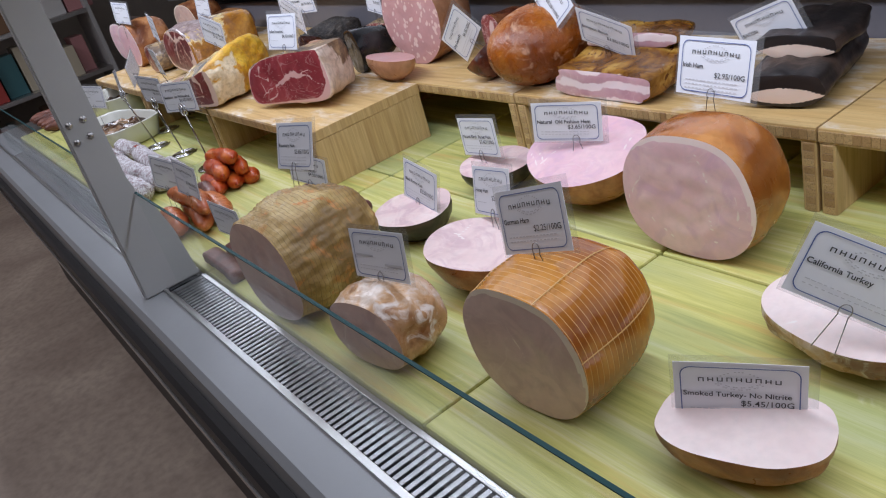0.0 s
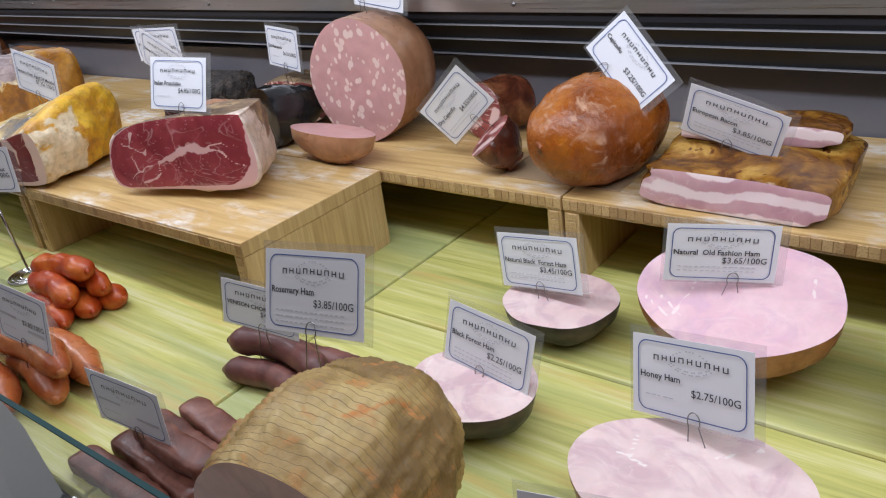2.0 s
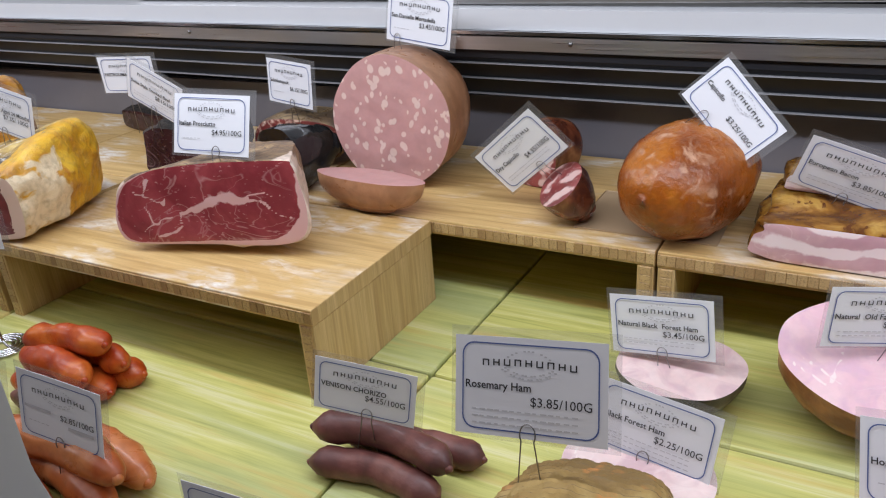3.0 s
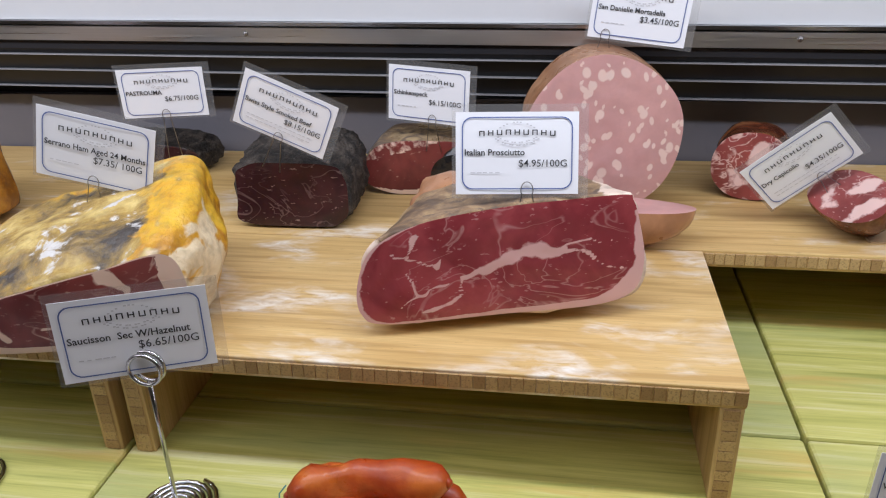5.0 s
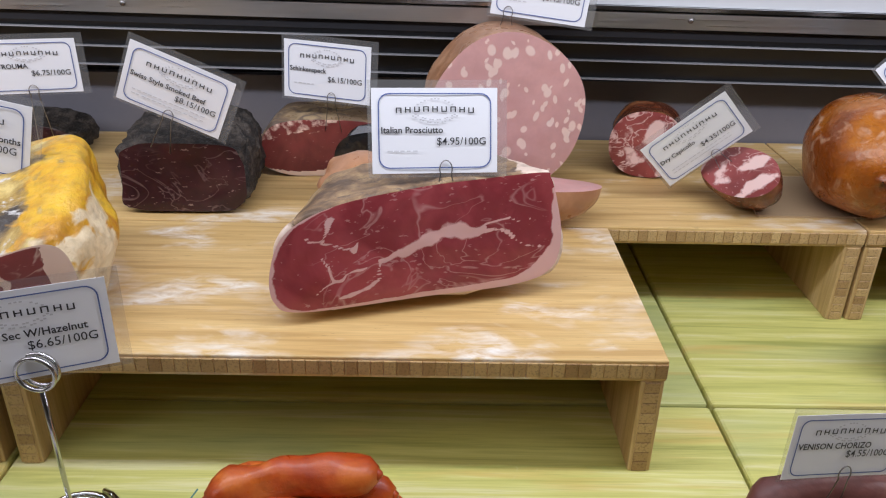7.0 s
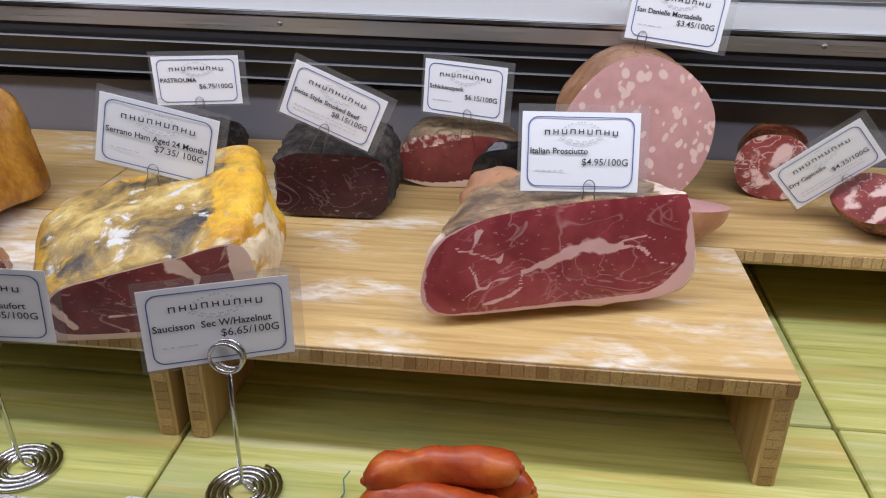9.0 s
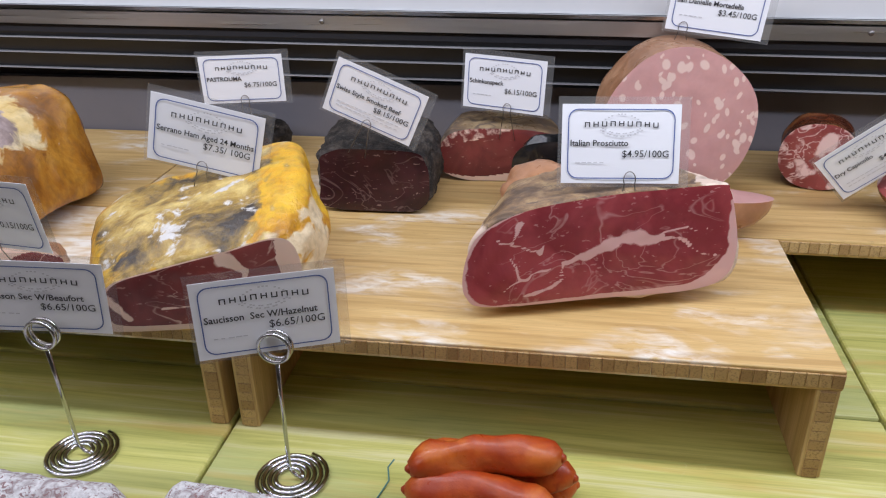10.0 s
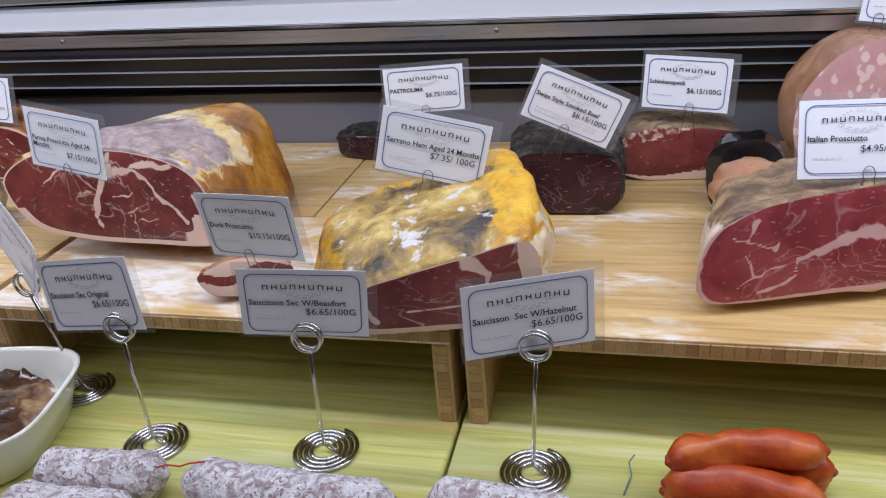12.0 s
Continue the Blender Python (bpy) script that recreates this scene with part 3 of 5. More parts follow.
for i, (a, b, dy) in enumerate(((-3.6, -2.18, 0.0), (-2.16, -1.42, 0.012), (-1.40, -0.66, 0.0), (-0.64, 0.9, 0.012))):
    low = 1.2185 - FALL * (a + 1.6) + 0.0005
    d = tagged(box("sliding_door", a, b, 1.425 + dy, 1.435 + dy, low, 1.75, DOOR_WHITE), "white sliding rear door panel of the case", "door", "rear doors")
    for u, v, p, q in ((a, a + 0.02, low, 1.75), (b - 0.02, b, low, 1.75), (a + 0.02, b - 0.02, low, low + 0.022)):
        box("door_frame", u, v, 1.4205 + dy, 1.4245 + dy, p, q, STEEL, d, 0.001)

# front air grille: steel slats over a near-black sheet that stands in for shade below
for a, b in ((-3.2, -1.272), (-1.238, 0.66)):
    grille = thing("air_grille", "steel air grille with narrow slats along the sill", "grille", "front grilles", pose(0, 0, 0))
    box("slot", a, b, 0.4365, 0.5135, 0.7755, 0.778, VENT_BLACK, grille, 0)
    box("grille_rim", a, b, 0.4352, 0.4435, 0.7782, 0.789, STEEL, grille, 0.001)
    box("grille_rim", a, b, 0.5055, 0.5145, 0.7782, 0.791, STEEL, grille, 0.001)
    slat = None
    for i in range(int((b - a) / 0.0133)):
        if slat is None:
            slat = box("slat", -0.0039, 0.0039, 0.4436, 0.5054, 0.784, 0.7885, SLAT_STEEL, grille, 0.0008)
        else:
            ob = new("slat", slat.data)
            ob.parent = grille
            slat_ = ob
        (slat if i == 0 else slat_).location.x = a + 0.0066 + 0.0133 * i

# upright bracket with four bolts
post = thing("glass_bracket", "grey metal upright bracket with four dome bolts", "bracket", at=pose(0, 0, 0))
bm = bmesh.new()
outline = [(0.392, 0.7965), (0.396, 1.05), (0.400, 1.60), (0.460, 1.60), (0.459, 1.03), (0.466, 0.99), (0.484, 0.955), (0.497, 0.90), (0.506, 0.7965)]
ends = [[bm.verts.new((x, y, z)) for y, z in outline] for x in (-1.262, -1.238)]
bm.faces.new(ends[0]), bm.faces.new(ends[1][::-1])
for i in range(len(outline)):
    j = (i + 1) % len(outline)
    bm.faces.new((ends[0][i], ends[1][i], ends[1][j], ends[0][j]))
bmesh.ops.recalc_face_normals(bm, faces=bm.faces[:])
bmesh.ops.bevel(bm, geom=bm.edges[:], offset=0.003, segments=2, affect="EDGES")
part("plate", bm, POST_GREY, post)
for y, z in ((0.410, 1.153), (0.436, 1.155), (0.410, 1.121), (0.435, 1.124)):
    bm = bmesh.new()
    bmesh.ops.create_uvsphere(bm, u_segments=14, v_segments=10, radius=0.0062)
    bmesh.ops.transform(bm, matrix=pose(-1.2375, y, z) @ Matrix.Diagonal((0.8, 1, 1, 1)), verts=bm.verts)
    part("bolt", bm, STEEL, post, "domed steel bolt", smooth=True)

# low front glass
for a, b in ((-3.4, -1.266), (-1.234, 1.3)):
    pane = thing("front_glass", "low clear front glass with teal polished top edge", "glass", "front panes", pose(0, 0, 0))
    g = box("pane", a, b, 0.4585, 0.4625, 0.791, 0.998, PANE, pane, 0)
    g.visible_shadow = False
    box("glass_edge", a, b, 0.4583, 0.4627, 0.9982, 0.9998, PANE_EDGE, pane, 0)
tube("black_cable", [(-1.30, 0.425, 0.80), (-1.302, 0.424, 1.0), (-1.300, 0.422, 1.25), (-1.30, 0.42, 1.6)], 0.0024, BLACK)
tagged(bpy.data.objects["black_cable"], "thin black cable running up beside the bracket", "cable")

# deck boards
deck = tagged(new("deck"), "green-stained bamboo deck boards with dark joints", "deck", kind="structure")
board = {}
for (y0, y1) in ((0.5165, 0.9685), (0.9725, 1.4265)):
    for k in range(-3, 3):
        x = -1.2155 + 0.748 * k
        if y0 not in board:
            board[y0] = box("deck_board", 0.002, 0.746, y0, y1, 0.7765, DECK, GREEN, deck, 0.004)
            ob = board[y0]
        else:
            ob = new("deck_board", board[y0].data)
            ob.parent = deck
        ob.location.x = x


def block_mesh(name, w, d, h):
    """A small block with its front edges eased."""
    c, v = 0.0006, []
    for y, k in ((-d, c), (-d + c, 0.0), (0.0, 0.0)):
        v += [(sx * (w / 2 - k), y, sz * (h / 2 - k)) for sx, sz in ((-1, -1), (1, -1), (1, 1), (-1, 1))]
    f = [(0, 1, 2, 3)]
    for r in (0, 4):
        f += [(r + q, r + 4 + q, r + 4 + (q + 1) % 4, r + (q + 1) % 4) for q in range(4)]
    me = bpy.data.meshes.new(name)
    me.from_pydata(v, [], f)
    me.materials.append(BAMBOO_BLOCK)
    return me


TOP_BLOCK, LEG_BLOCK = block_mesh("edge_block", 0.0117, 0.004, 0.0158), block_mesh("leg_block", 0.0152, 0.004, 0.0117)


def riser(x0, x1, y0, y1, wood_top=BAMBOO):
    r = thing("riser", "pale bamboo riser shelf with two legs and laminated front edge", "riser", "bamboo risers", pose(x0, y0, 0))
    w, d = x1 - x0, y1 - y0
    t = box("riser_top", 0, w, 0, d, TOP - 0.0235, TOP, wood_top, r, 0.0015)
    t.data.materials.append(BAMBOO_SIDE)
    for p in t.data.polygons:
        p.material_index = 1 if abs(p.normal.x) > 0.7 else 0
    for a, b in ((0.001, 0.024), (w - 0.024, w - 0.001)):
        leg = box("leg", a, b, 0.001, d - 0.002, DECK, TOP - 0.0238, BAMBOO_SIDE, r, 0.0012)
        for p in leg.data.polygons:
            p.material_index = 0
        for k in range(9):
            ob = new("leg_block", LEG_BLOCK)
            ob.parent = r
            ob.location = ((a + b) / 2, 0.0033, DECK + 0.0065 + 0.01215 * k)
    count = int(w / 0.01225)
    for k in range(count):
        ob = new("edge_block", TOP_BLOCK)
        ob.parent = r
        ob.location = ((k + 0.5) * w / count, 0.0026, TOP - 0.0118)
    return r


for k in range(3):
    riser(-1.955 - 0.655 * k + 0.002, -1.31 - 0.655 * k - 0.002, 0.86, 1.162, BAMBOO_FLOURED if k == 1 else BAMBOO)
for k in range(-4, 2):
    riser(-0.97 + 0.64 * k + 0.0015, -0.97 + 0.64 * (k + 1) - 0.0015, 1.1655, 1.525)


# ---- price cards ----
def lettering(text, size, align, bold=0.0):
    """Flat letters of the built-in font as a mesh, in the x-z plane, looking to -y."""
    cu = bpy.data.curves.new("letters", "FONT")
    cu.body, cu.size, cu.align_x, cu.resolution_u, cu.offset = text, size, align, 2, bold
    ob = new("letters", cu)
    mesh = bpy.data.meshes.new_from_object(ob.evaluated_get(bpy.context.evaluated_depsgraph_get()))
    bpy.data.objects.remove(ob)
    bpy.data.curves.remove(cu)
    mesh.transform(pose(0, 0, 0, 90))
    return mesh


def flat_bars(rects, y):
    """Plain printed bars: (x0, x1, z0, z1) each."""
    v, f = [], []
    for x0, x1, z0, z1 in rects:
        k = len(v)
        v += [(x0, y, z0), (x1, y, z0), (x1, y, z1), (x0, y, z1)]
        f.append((k, k + 1, k + 2, k + 3))
    return v, f


def rounded(w, h, r, n=5):
    out = []
    for cx, cz, a0 in ((w / 2 - r, h / 2 - r, 0), (-w / 2 + r, h / 2 - r, 90), (-w / 2 + r, -h / 2 + r, 180), (w / 2 - r, -h / 2 + r, 270)):
        for k in range(n + 1):
            a = radians(a0 + 90 * k / n)
            out.append((cx + r * math.cos(a), cz + r * math.sin(a)))
    return out


def price_card(x, y, z, yaw, tilt, roll, w, h, title, price, lines=2, legs=0.04, clip=0.0, label=""):
    m = Matrix.Translation((x, y, z)) @ Matrix.Rotation(radians(yaw), 4, "Z") @ Matrix.Rotation(radians(tilt), 4, "X") @ Matrix.Rotation(radians(roll), 4, "Y")
    said = f"white price card reading {title[0] if title else 'faint text'} in clear sleeve" if title else "white price card with faint print in clear sleeve"
    c = thing("price_card", label or said, "price card", "price cards", m)
    s = w / 0.124
    sw, sh = w * 1.11, h * 1.14
    bend = lambda px: 0.0012 * math.cos(px * 22)
    for nm, y0, ww, hh, off, mat in (("sleeve", 0.0009, sw, sh, (0.003 * s, 0.002 * s), SLEEVE), ("paper", 0.0, w, h, (0, 0), PAPER)):
        v, f = [], []
        for i in range(9):
            px = (i / 8 - 0.5) * ww + off[0]
            for dy in (-0.00025, 0.00025):
                for pz in (-hh / 2 + off[1], hh / 2 + off[1]):
                    v.append((px, y0 + dy + bend(px) - 0.0012, pz))
        for i in range(8):
            a, b = i * 4, i * 4 + 4
            f += [(a, b, b + 1, a + 1), (a + 3, b + 3, b + 2, a + 2), (a + 1, b + 1, b + 3, a + 3), (a + 2, b + 2, b, a)]
        f += [(0, 1, 3, 2), (34, 35, 33, 32)]
        ob = solid(nm, v, f, mat, c, "clear plastic sleeve" if nm == "sleeve" else "", smooth=False)
        if nm == "sleeve":
            ob.visible_shadow = False
        else:
            sheet = ob
    front = -0.0019
    outer, inner = rounded(w * 0.90, h * 0.88, h * 0.13), rounded(w * 0.90 - 0.0022 * s, h * 0.88 - 0.0022 * s, h * 0.13 - 0.0008)
    n = len(outer)
    solid("border", [(px, front, pz) for px, pz in outer + inner], [(i, (i + 1) % n, n + (i + 1) % n, n + i) for i in range(n)], INK_BLUE, sheet, "blue rounded border line", smooth=False)
    # shop mark: nine plain post-and-beam shapes in a slight arch over a fine double curve
    rects = []
    for i in range(9):
        u = (i - 4) * 0.0089 * s
        zc = h * 0.255 - (i - 4) ** 2 * 0.00008 * s
        for post in (-1, 1):
            rects.append((u + post * 0.0022 * s - 0.0006 * s, u + post * 0.0022 * s + 0.0006 * s, zc - 0.0026 * s, zc + 0.0026 * s))
        beam = zc + (0.0022, 0.0, -0.0022)[i % 3] * s
        rects.append((u - 0.0022 * s, u + 0.0022 * s, beam - 0.0005 * s, beam + 0.0005 * s))
    v, f = flat_bars(rects, front)
    solid("shop_mark", v, f, INK, sheet, smooth=False)["kind"] = "stuff"
    rects = []
    for i in range(-9, 10):
        u = i * 0.0024 * s
        for k, lift in ((0, 0.13), (1, 0.095)):
            if (i + k) % 3:
                zc = h * lift + (i * i) * 0.00008 * s
                rects.append((u - 0.0010 * s, u + 0.0010 * s, zc - 0.0006 * s, zc + 0.0006 * s))
    for i in (-5, -4, -3, -1, 0, 1, 3, 4, 5):
        zc = h * 0.375 - i * i * 0.00022 * s
        rects.append((i * 0.0034 * s - 0.001 * s, i * 0.0034 * s + 0.001 * s, zc - 0.0006 * s, zc + 0.0006 * s))
    for i in range(lines):
        zc = -h * (0.235 + 0.07 * i)
        for k in range(14 if lines > 1 else 5):
            u = -w * 0.38 + k * 0.0063 * s
            rects.append((u, u + (0.0030 + 0.0025 * random.random()) * s, zc - 0.0005 * s, zc + 0.0005 * s))
    v, f = flat_bars(rects, front)
    solid("small_print", v, f, INK_PALE, sheet, smooth=False)["kind"] = "stuff"
    for k, text in enumerate(title):
        ob = new("title", lettering(text, 0.0089 * s, "LEFT", 0.00015 * s))
        ob.data.materials.append(INK)
        ob.parent = sheet
        wide = max(q.co.x for q in ob.data.vertices)
        ob.location = (-w * 0.43, front, -h * 0.025 - 0.0085 * k * s)
        ob.scale.x = min(1.0, w * 0.86 / wide)
    if price:
        ob = new("price", lettering(price, 0.0104 * s, "RIGHT", 0.00004 * s))
        ob.data.materials.append(INK)
        ob.parent = sheet
        ob.location = (w * 0.41, front, -h * 0.165 - 0.006 * (len(title) - 1) * s)
    if not title:
        v, f = flat_bars([(-w * 0.42, -w * 0.10, -h * 0.04, h * 0.0), (w * 0.10, w * 0.40, -h * 0.2, -h * 0.15)], front)
        solid("faint_print", v, f, INK_PALE, sheet, smooth=False)["kind"] = "stuff"
    if legs:
        # a wire pin whose loop grips the card's foot
        pts = [(clip - 0.011, 0.004, -h / 2 - legs)]
        for k in range(13):
            a = radians(215 - 250 * k / 12)
            pts.append((clip + 0.0062 * math.cos(a), -0.0035, -h / 2 + 0.004 + 0.0085 * math.sin(a)))
        pts.append((clip + 0.013, 0.006, -h / 2 - legs))
        tube("wire_pin", pts, 0.0006, WIRE, c, "thin bent wire pin", sides=6)
    return c


CARDS = [
    # x, y, z, yaw, tilt, roll, width, height, title, price, small lines, pin length, pin place
    (-1.538, 0.977, 1.120, 8, -18, 1, 0.123, 0.082, ["Italian Prosciutto"], "$4.95/100G", 1, 0.03, 0.010),
    (-2.483, 0.955, 1.127, -9, -2, 7, 0.124, 0.080, ["Parma Prosciutto Aged 24", "Months"], "$7.15/100G", 1, 0.04, 0.0),
    (-2.181, 0.842, 1.066, -9, 6, -2, 0.125, 0.081, ["Duck Proscuitto"], "$10.15/100G", 1, 0.045, -0.01),
    (-1.998, 0.975, 1.112, 5, 0, 14, 0.130, 0.080, ["Serrano Ham Aged 24 Months"], "$7.35/ 100G", 1, 0.04, 0.0),
    (-1.845, 1.156, 1.107, -2, 7, 24, 0.126, 0.078, ["Swiss Style Smoked Beef"], "$8.15/100G", 2, 0.05, 0.0),
    (-2.092, 1.309, 1.095, 14, 2, 0, 0.126, 0.074, ["PASTROUMA"], "$6.75/100G", 0, 0.09, 0.0),
    (-1.690, 1.331, 1.090, -13, -4, 2, 0.127, 0.080, ["Schinkenspeck"], "$6.15/100G", 1, 0.045, 0.008),
    (-1.399, 1.323, 1.207, -7, -6, 6, 0.128, 0.079, ["San Danielle Mortadella"], "$3.45/100G", 1, 0.03, -0.04),
    (-1.192, 1.234, 1.032, 5, 13, -43, 0.127, 0.080, ["Dry Capicollo"], "$4.35/100G", 2, 0.045, 0.01),
    (-0.901, 1.248, 1.106, -1, -15, 47, 0.119, 0.072, ["Capicollo"], "$3.25/100G", 0, 0.05, -0.02),
    (-0.753, 1.228, 1.041, -4, 18, 18, 0.126, 0.076, ["European Bacon"], "$3.85/100G", 2, 0.04, 0.0),
    (-0.927, 1.026, 0.905, -3, -5, -7, 0.122, 0.075, ["Natural Black  Forest Ham"], "$3.45/100G", 2, 0.045, 0.0),
    (-0.705, 1.054, 0.949, 29, -3, 5, 0.121, 0.069, ["Natural  Old Fashion Ham"], "$3.65/100G", 2, 0.03, 0.015),
    (-0.889, 0.850, 0.892, -6, -14, 4, 0.122, 0.073, ["Black Forest Ham"], "$2.25/100G", 3, 0.035, -0.005),
    (-0.655, 0.834, 0.932, -12, -16, -11, 0.120, 0.076, ["Honey Ham"], "$2.75/100G", 1, 0.04, 0.005),
    (-0.945, 0.674, 1.039, 3, -23, -6, 0.121, 0.077, ["Rosemary Ham"], "$3.85/100G", 3, 0.06, 0.0),
    (-1.179, 0.774, 0.909, 13, -7, 7, 0.115, 0.062, ["VENISON CHORIZO"], "$4.55/100G", 0, 0.05, 0.005),
    (-0.629, 0.609, 0.949, 8, -13, -5, 0.118, 0.070, [], "", 2, 0.03, 0.0),
    (-0.394, 0.697, 1.013, -1, -16, -17, 0.119, 0.076, ["German Ham"], "$2.25/100G", 2, 0.05, 0.0),
    (-0.426, 1.087, 1.046, -2, -15, 2, 0.124, 0.080, ["Irish Ham"], "$2.95/100G", 3, 0.05, 0.0),
    (-0.484, 1.305, 1.028, 0, 9, -21, 0.118, 0.068, ["BACON"], "", 0, 0.04, 0.0),
    (-0.100, 0.847, 0.936, 25, -10, 25, 0.126, 0.080, ["California Turkey"], "", 2, 0.05, 0.0),
    (-0.146, 0.704, 0.871, 34, 2, 4, 0.122, 0.080, ["Smoked Turkey- No Nitrite"], "$5.45/100G", 1, 0.03, 0.01),
    (-1.190, 0.585, 0.884, 6, 0, 3, 0.118, 0.070, [], "", 1, 0.06, 0.01),
    (-1.452, 0.606, 0.916, 5, -9, 5, 0.119, 0.079, [], "$2.85/100G", 1, 0.07, 0.0),
    (-1.660, 0.615, 0.890, 14, -9, 7, 0.122, 0.080, [], "", 1, 0.05, 0.0),
]
for row in CARDS:
    price_card(*row)
for row in (
    (-1.863, 0.774, 1.010, 22, -4, 0, 0.132, 0.079, ["Saucisson  Sec W/Hazelnut"], "$6.65/100G", 1, 0),
    (-2.099, 0.775, 1.011, 11, 4, 5, 0.134, 0.082, ["Saucisson Sec W/Beaufort"], "$6.65/100G", 1, 0),
    (-2.330, 0.745, 1.027, -9, -6, -9, 0.132, 0.082, ["Saucisson Sec Original"], "$6.65/100G", 1, 0),
    (-2.500, 0.843, 1.030, -32, -6, 20, 0.118, 0.080, [], "", 0, 0),
):
    price_card(*row)


def spiral_stand(x, y, top, z=DECK):
    """A wire card stand: a flat coil, a rod, and a double ring that grips the card."""
    s = thing("spiral_card_stand", "chrome wire card stand with flat spiral foot", "card stand", "spiral stands", pose(x, y, z))
    turns = 4.2
    pts = [((0.012 + 0.028 * k / 90) * math.cos(2 * math.pi * turns * k / 90), (0.012 + 0.028 * k / 90) * math.sin(2 * math.pi * turns * k / 90), 0.0027) for k in range(91)]
    tube("coil", pts[::-1], 0.0026, CHROME, s)
    tx, ty, tz = top[0] - x, top[1] - y, top[2] - z
    tube("rod", [(0.013, 0, 0.0024), (0.006, 0, 0.006), (0.0, 0.0, 0.014), (tx * 0.5, ty * 0.5, tz * 0.5), (tx, ty, tz - 0.015)], 0.0023, CHROME, s)
    for dy in (-0.0035, 0.0035):
        ring = [(tx + 0.0155 * math.cos(2 * math.pi * k / 28), ty + dy, tz + 0.0155 * math.sin(2 * math.pi * k / 28)) for k in range(28)]
        tube("ring", ring, 0.0020, CHROME, s, closed=True)
    return s


spiral_stand(-1.865, 0.783, (-1.857, 0.770, 0.977))
spiral_stand(-2.112, 0.788, (-2.097, 0.765, 0.975))
spiral_stand(-2.329, 0.773, (-2.297, 0.735, 0.994))
spiral_stand(-2.494, 0.864, (-2.507, 0.845, 0.978))


# ---- hams with the cut face up ----
def half_ham(name, label, x, y, w, d, h, yaw, lean, rind, face, support=DECK, seed=0, fat=None, rim=0.0, power=2.1, lumps=0.003, uneven=0.08):
    root = thing(name, label, "ham", at=pose(x, y, support + h, -90 + lean, 0, 0))
    root.matrix_world = Matrix.Translation((x, y, support + h)) @ Matrix.Rotation(radians(yaw), 4, "Z") @ Matrix.Rotation(radians(-90 + lean), 4, "X")
    meat(root, oval(w / 2, d / 2, power, uneven=uneven, seed=seed), dome(h, 0.45, 12, 2.3), rind, face, fat, lumps, 22, seed=seed, rim=rim)
    rest(root, support)
    return root


def seam_fat(seed, count=4, size=0.07, w=0.002):
    """Thin seams of fat in random directions."""
    r = random.Random(seed)
    lines = []
    for _ in range(count):
        a = (r.uniform(-size, size), r.uniform(-size * 0.7, size * 0.7))
        ang = r.uniform(0, 6.28)
        lines.append((a, (a[0] + 0.6 * size * math.cos(ang), a[1] + 0.6 * size * math.sin(ang))))
    return lambda px, pz, q, a: max(near_line(px, pz, *l, w, w * 0.4) for l in lines) * 0.9


half_ham("honey_ham", "half honey ham, cut face up, reddish brown rind", -0.638, 0.778, 0.209, 0.138, 0.074, 8, 4, RIND_BROWN, HAM_PALE, seed=1, fat=seam_fat(1))
half_ham("black_forest_ham", "small half ham with black rind, cut face up", -0.899, 0.828, 0.150, 0.135, 0.055, 20, 3, RIND_BLACK, HAM_PALE, seed=2, fat=seam_fat(2, 2))
half_ham("black_forest_ham", "half ham with black smoked rind, pale cut face up", -0.903, 1.033, 0.151, 0.132, 0.052, 10, 3, RIND_BLACK, HAM_PALE, seed=3, fat=seam_fat(3, 2))
half_ham("old_fashion_ham", "large half ham with rosy cut face and brown rind", -0.688, 1.063, 0.229, 0.186, 0.089, 5, 16, RIND_BROWN, HAM_PINK, seed=4, fat=seam_fat(4, 5, 0.09))
half_ham("smoked_turkey", "half smoked turkey roll, white cut face up", -0.134, 0.690, 0.166, 0.112, 0.052, 20, 0, RIND_BROWN, TURKEY, seed=5, power=2.4)
half_ham("turkey_breast", "half roast turkey breast with rough brown skin", -0.138, 0.897, 0.200, 0.138, 0.054, -8, 4, RIND_CRUST, TURKEY, seed=6, lumps=0.006, fat=seam_fat(6, 3))
half_ham("mortadella_half", "half mortadella end lying cut face up", -1.426, 1.178, 0.204, 0.088, 0.052, -5, -8, RIND_TAN, MORTADELLA, TOP, seed=7)


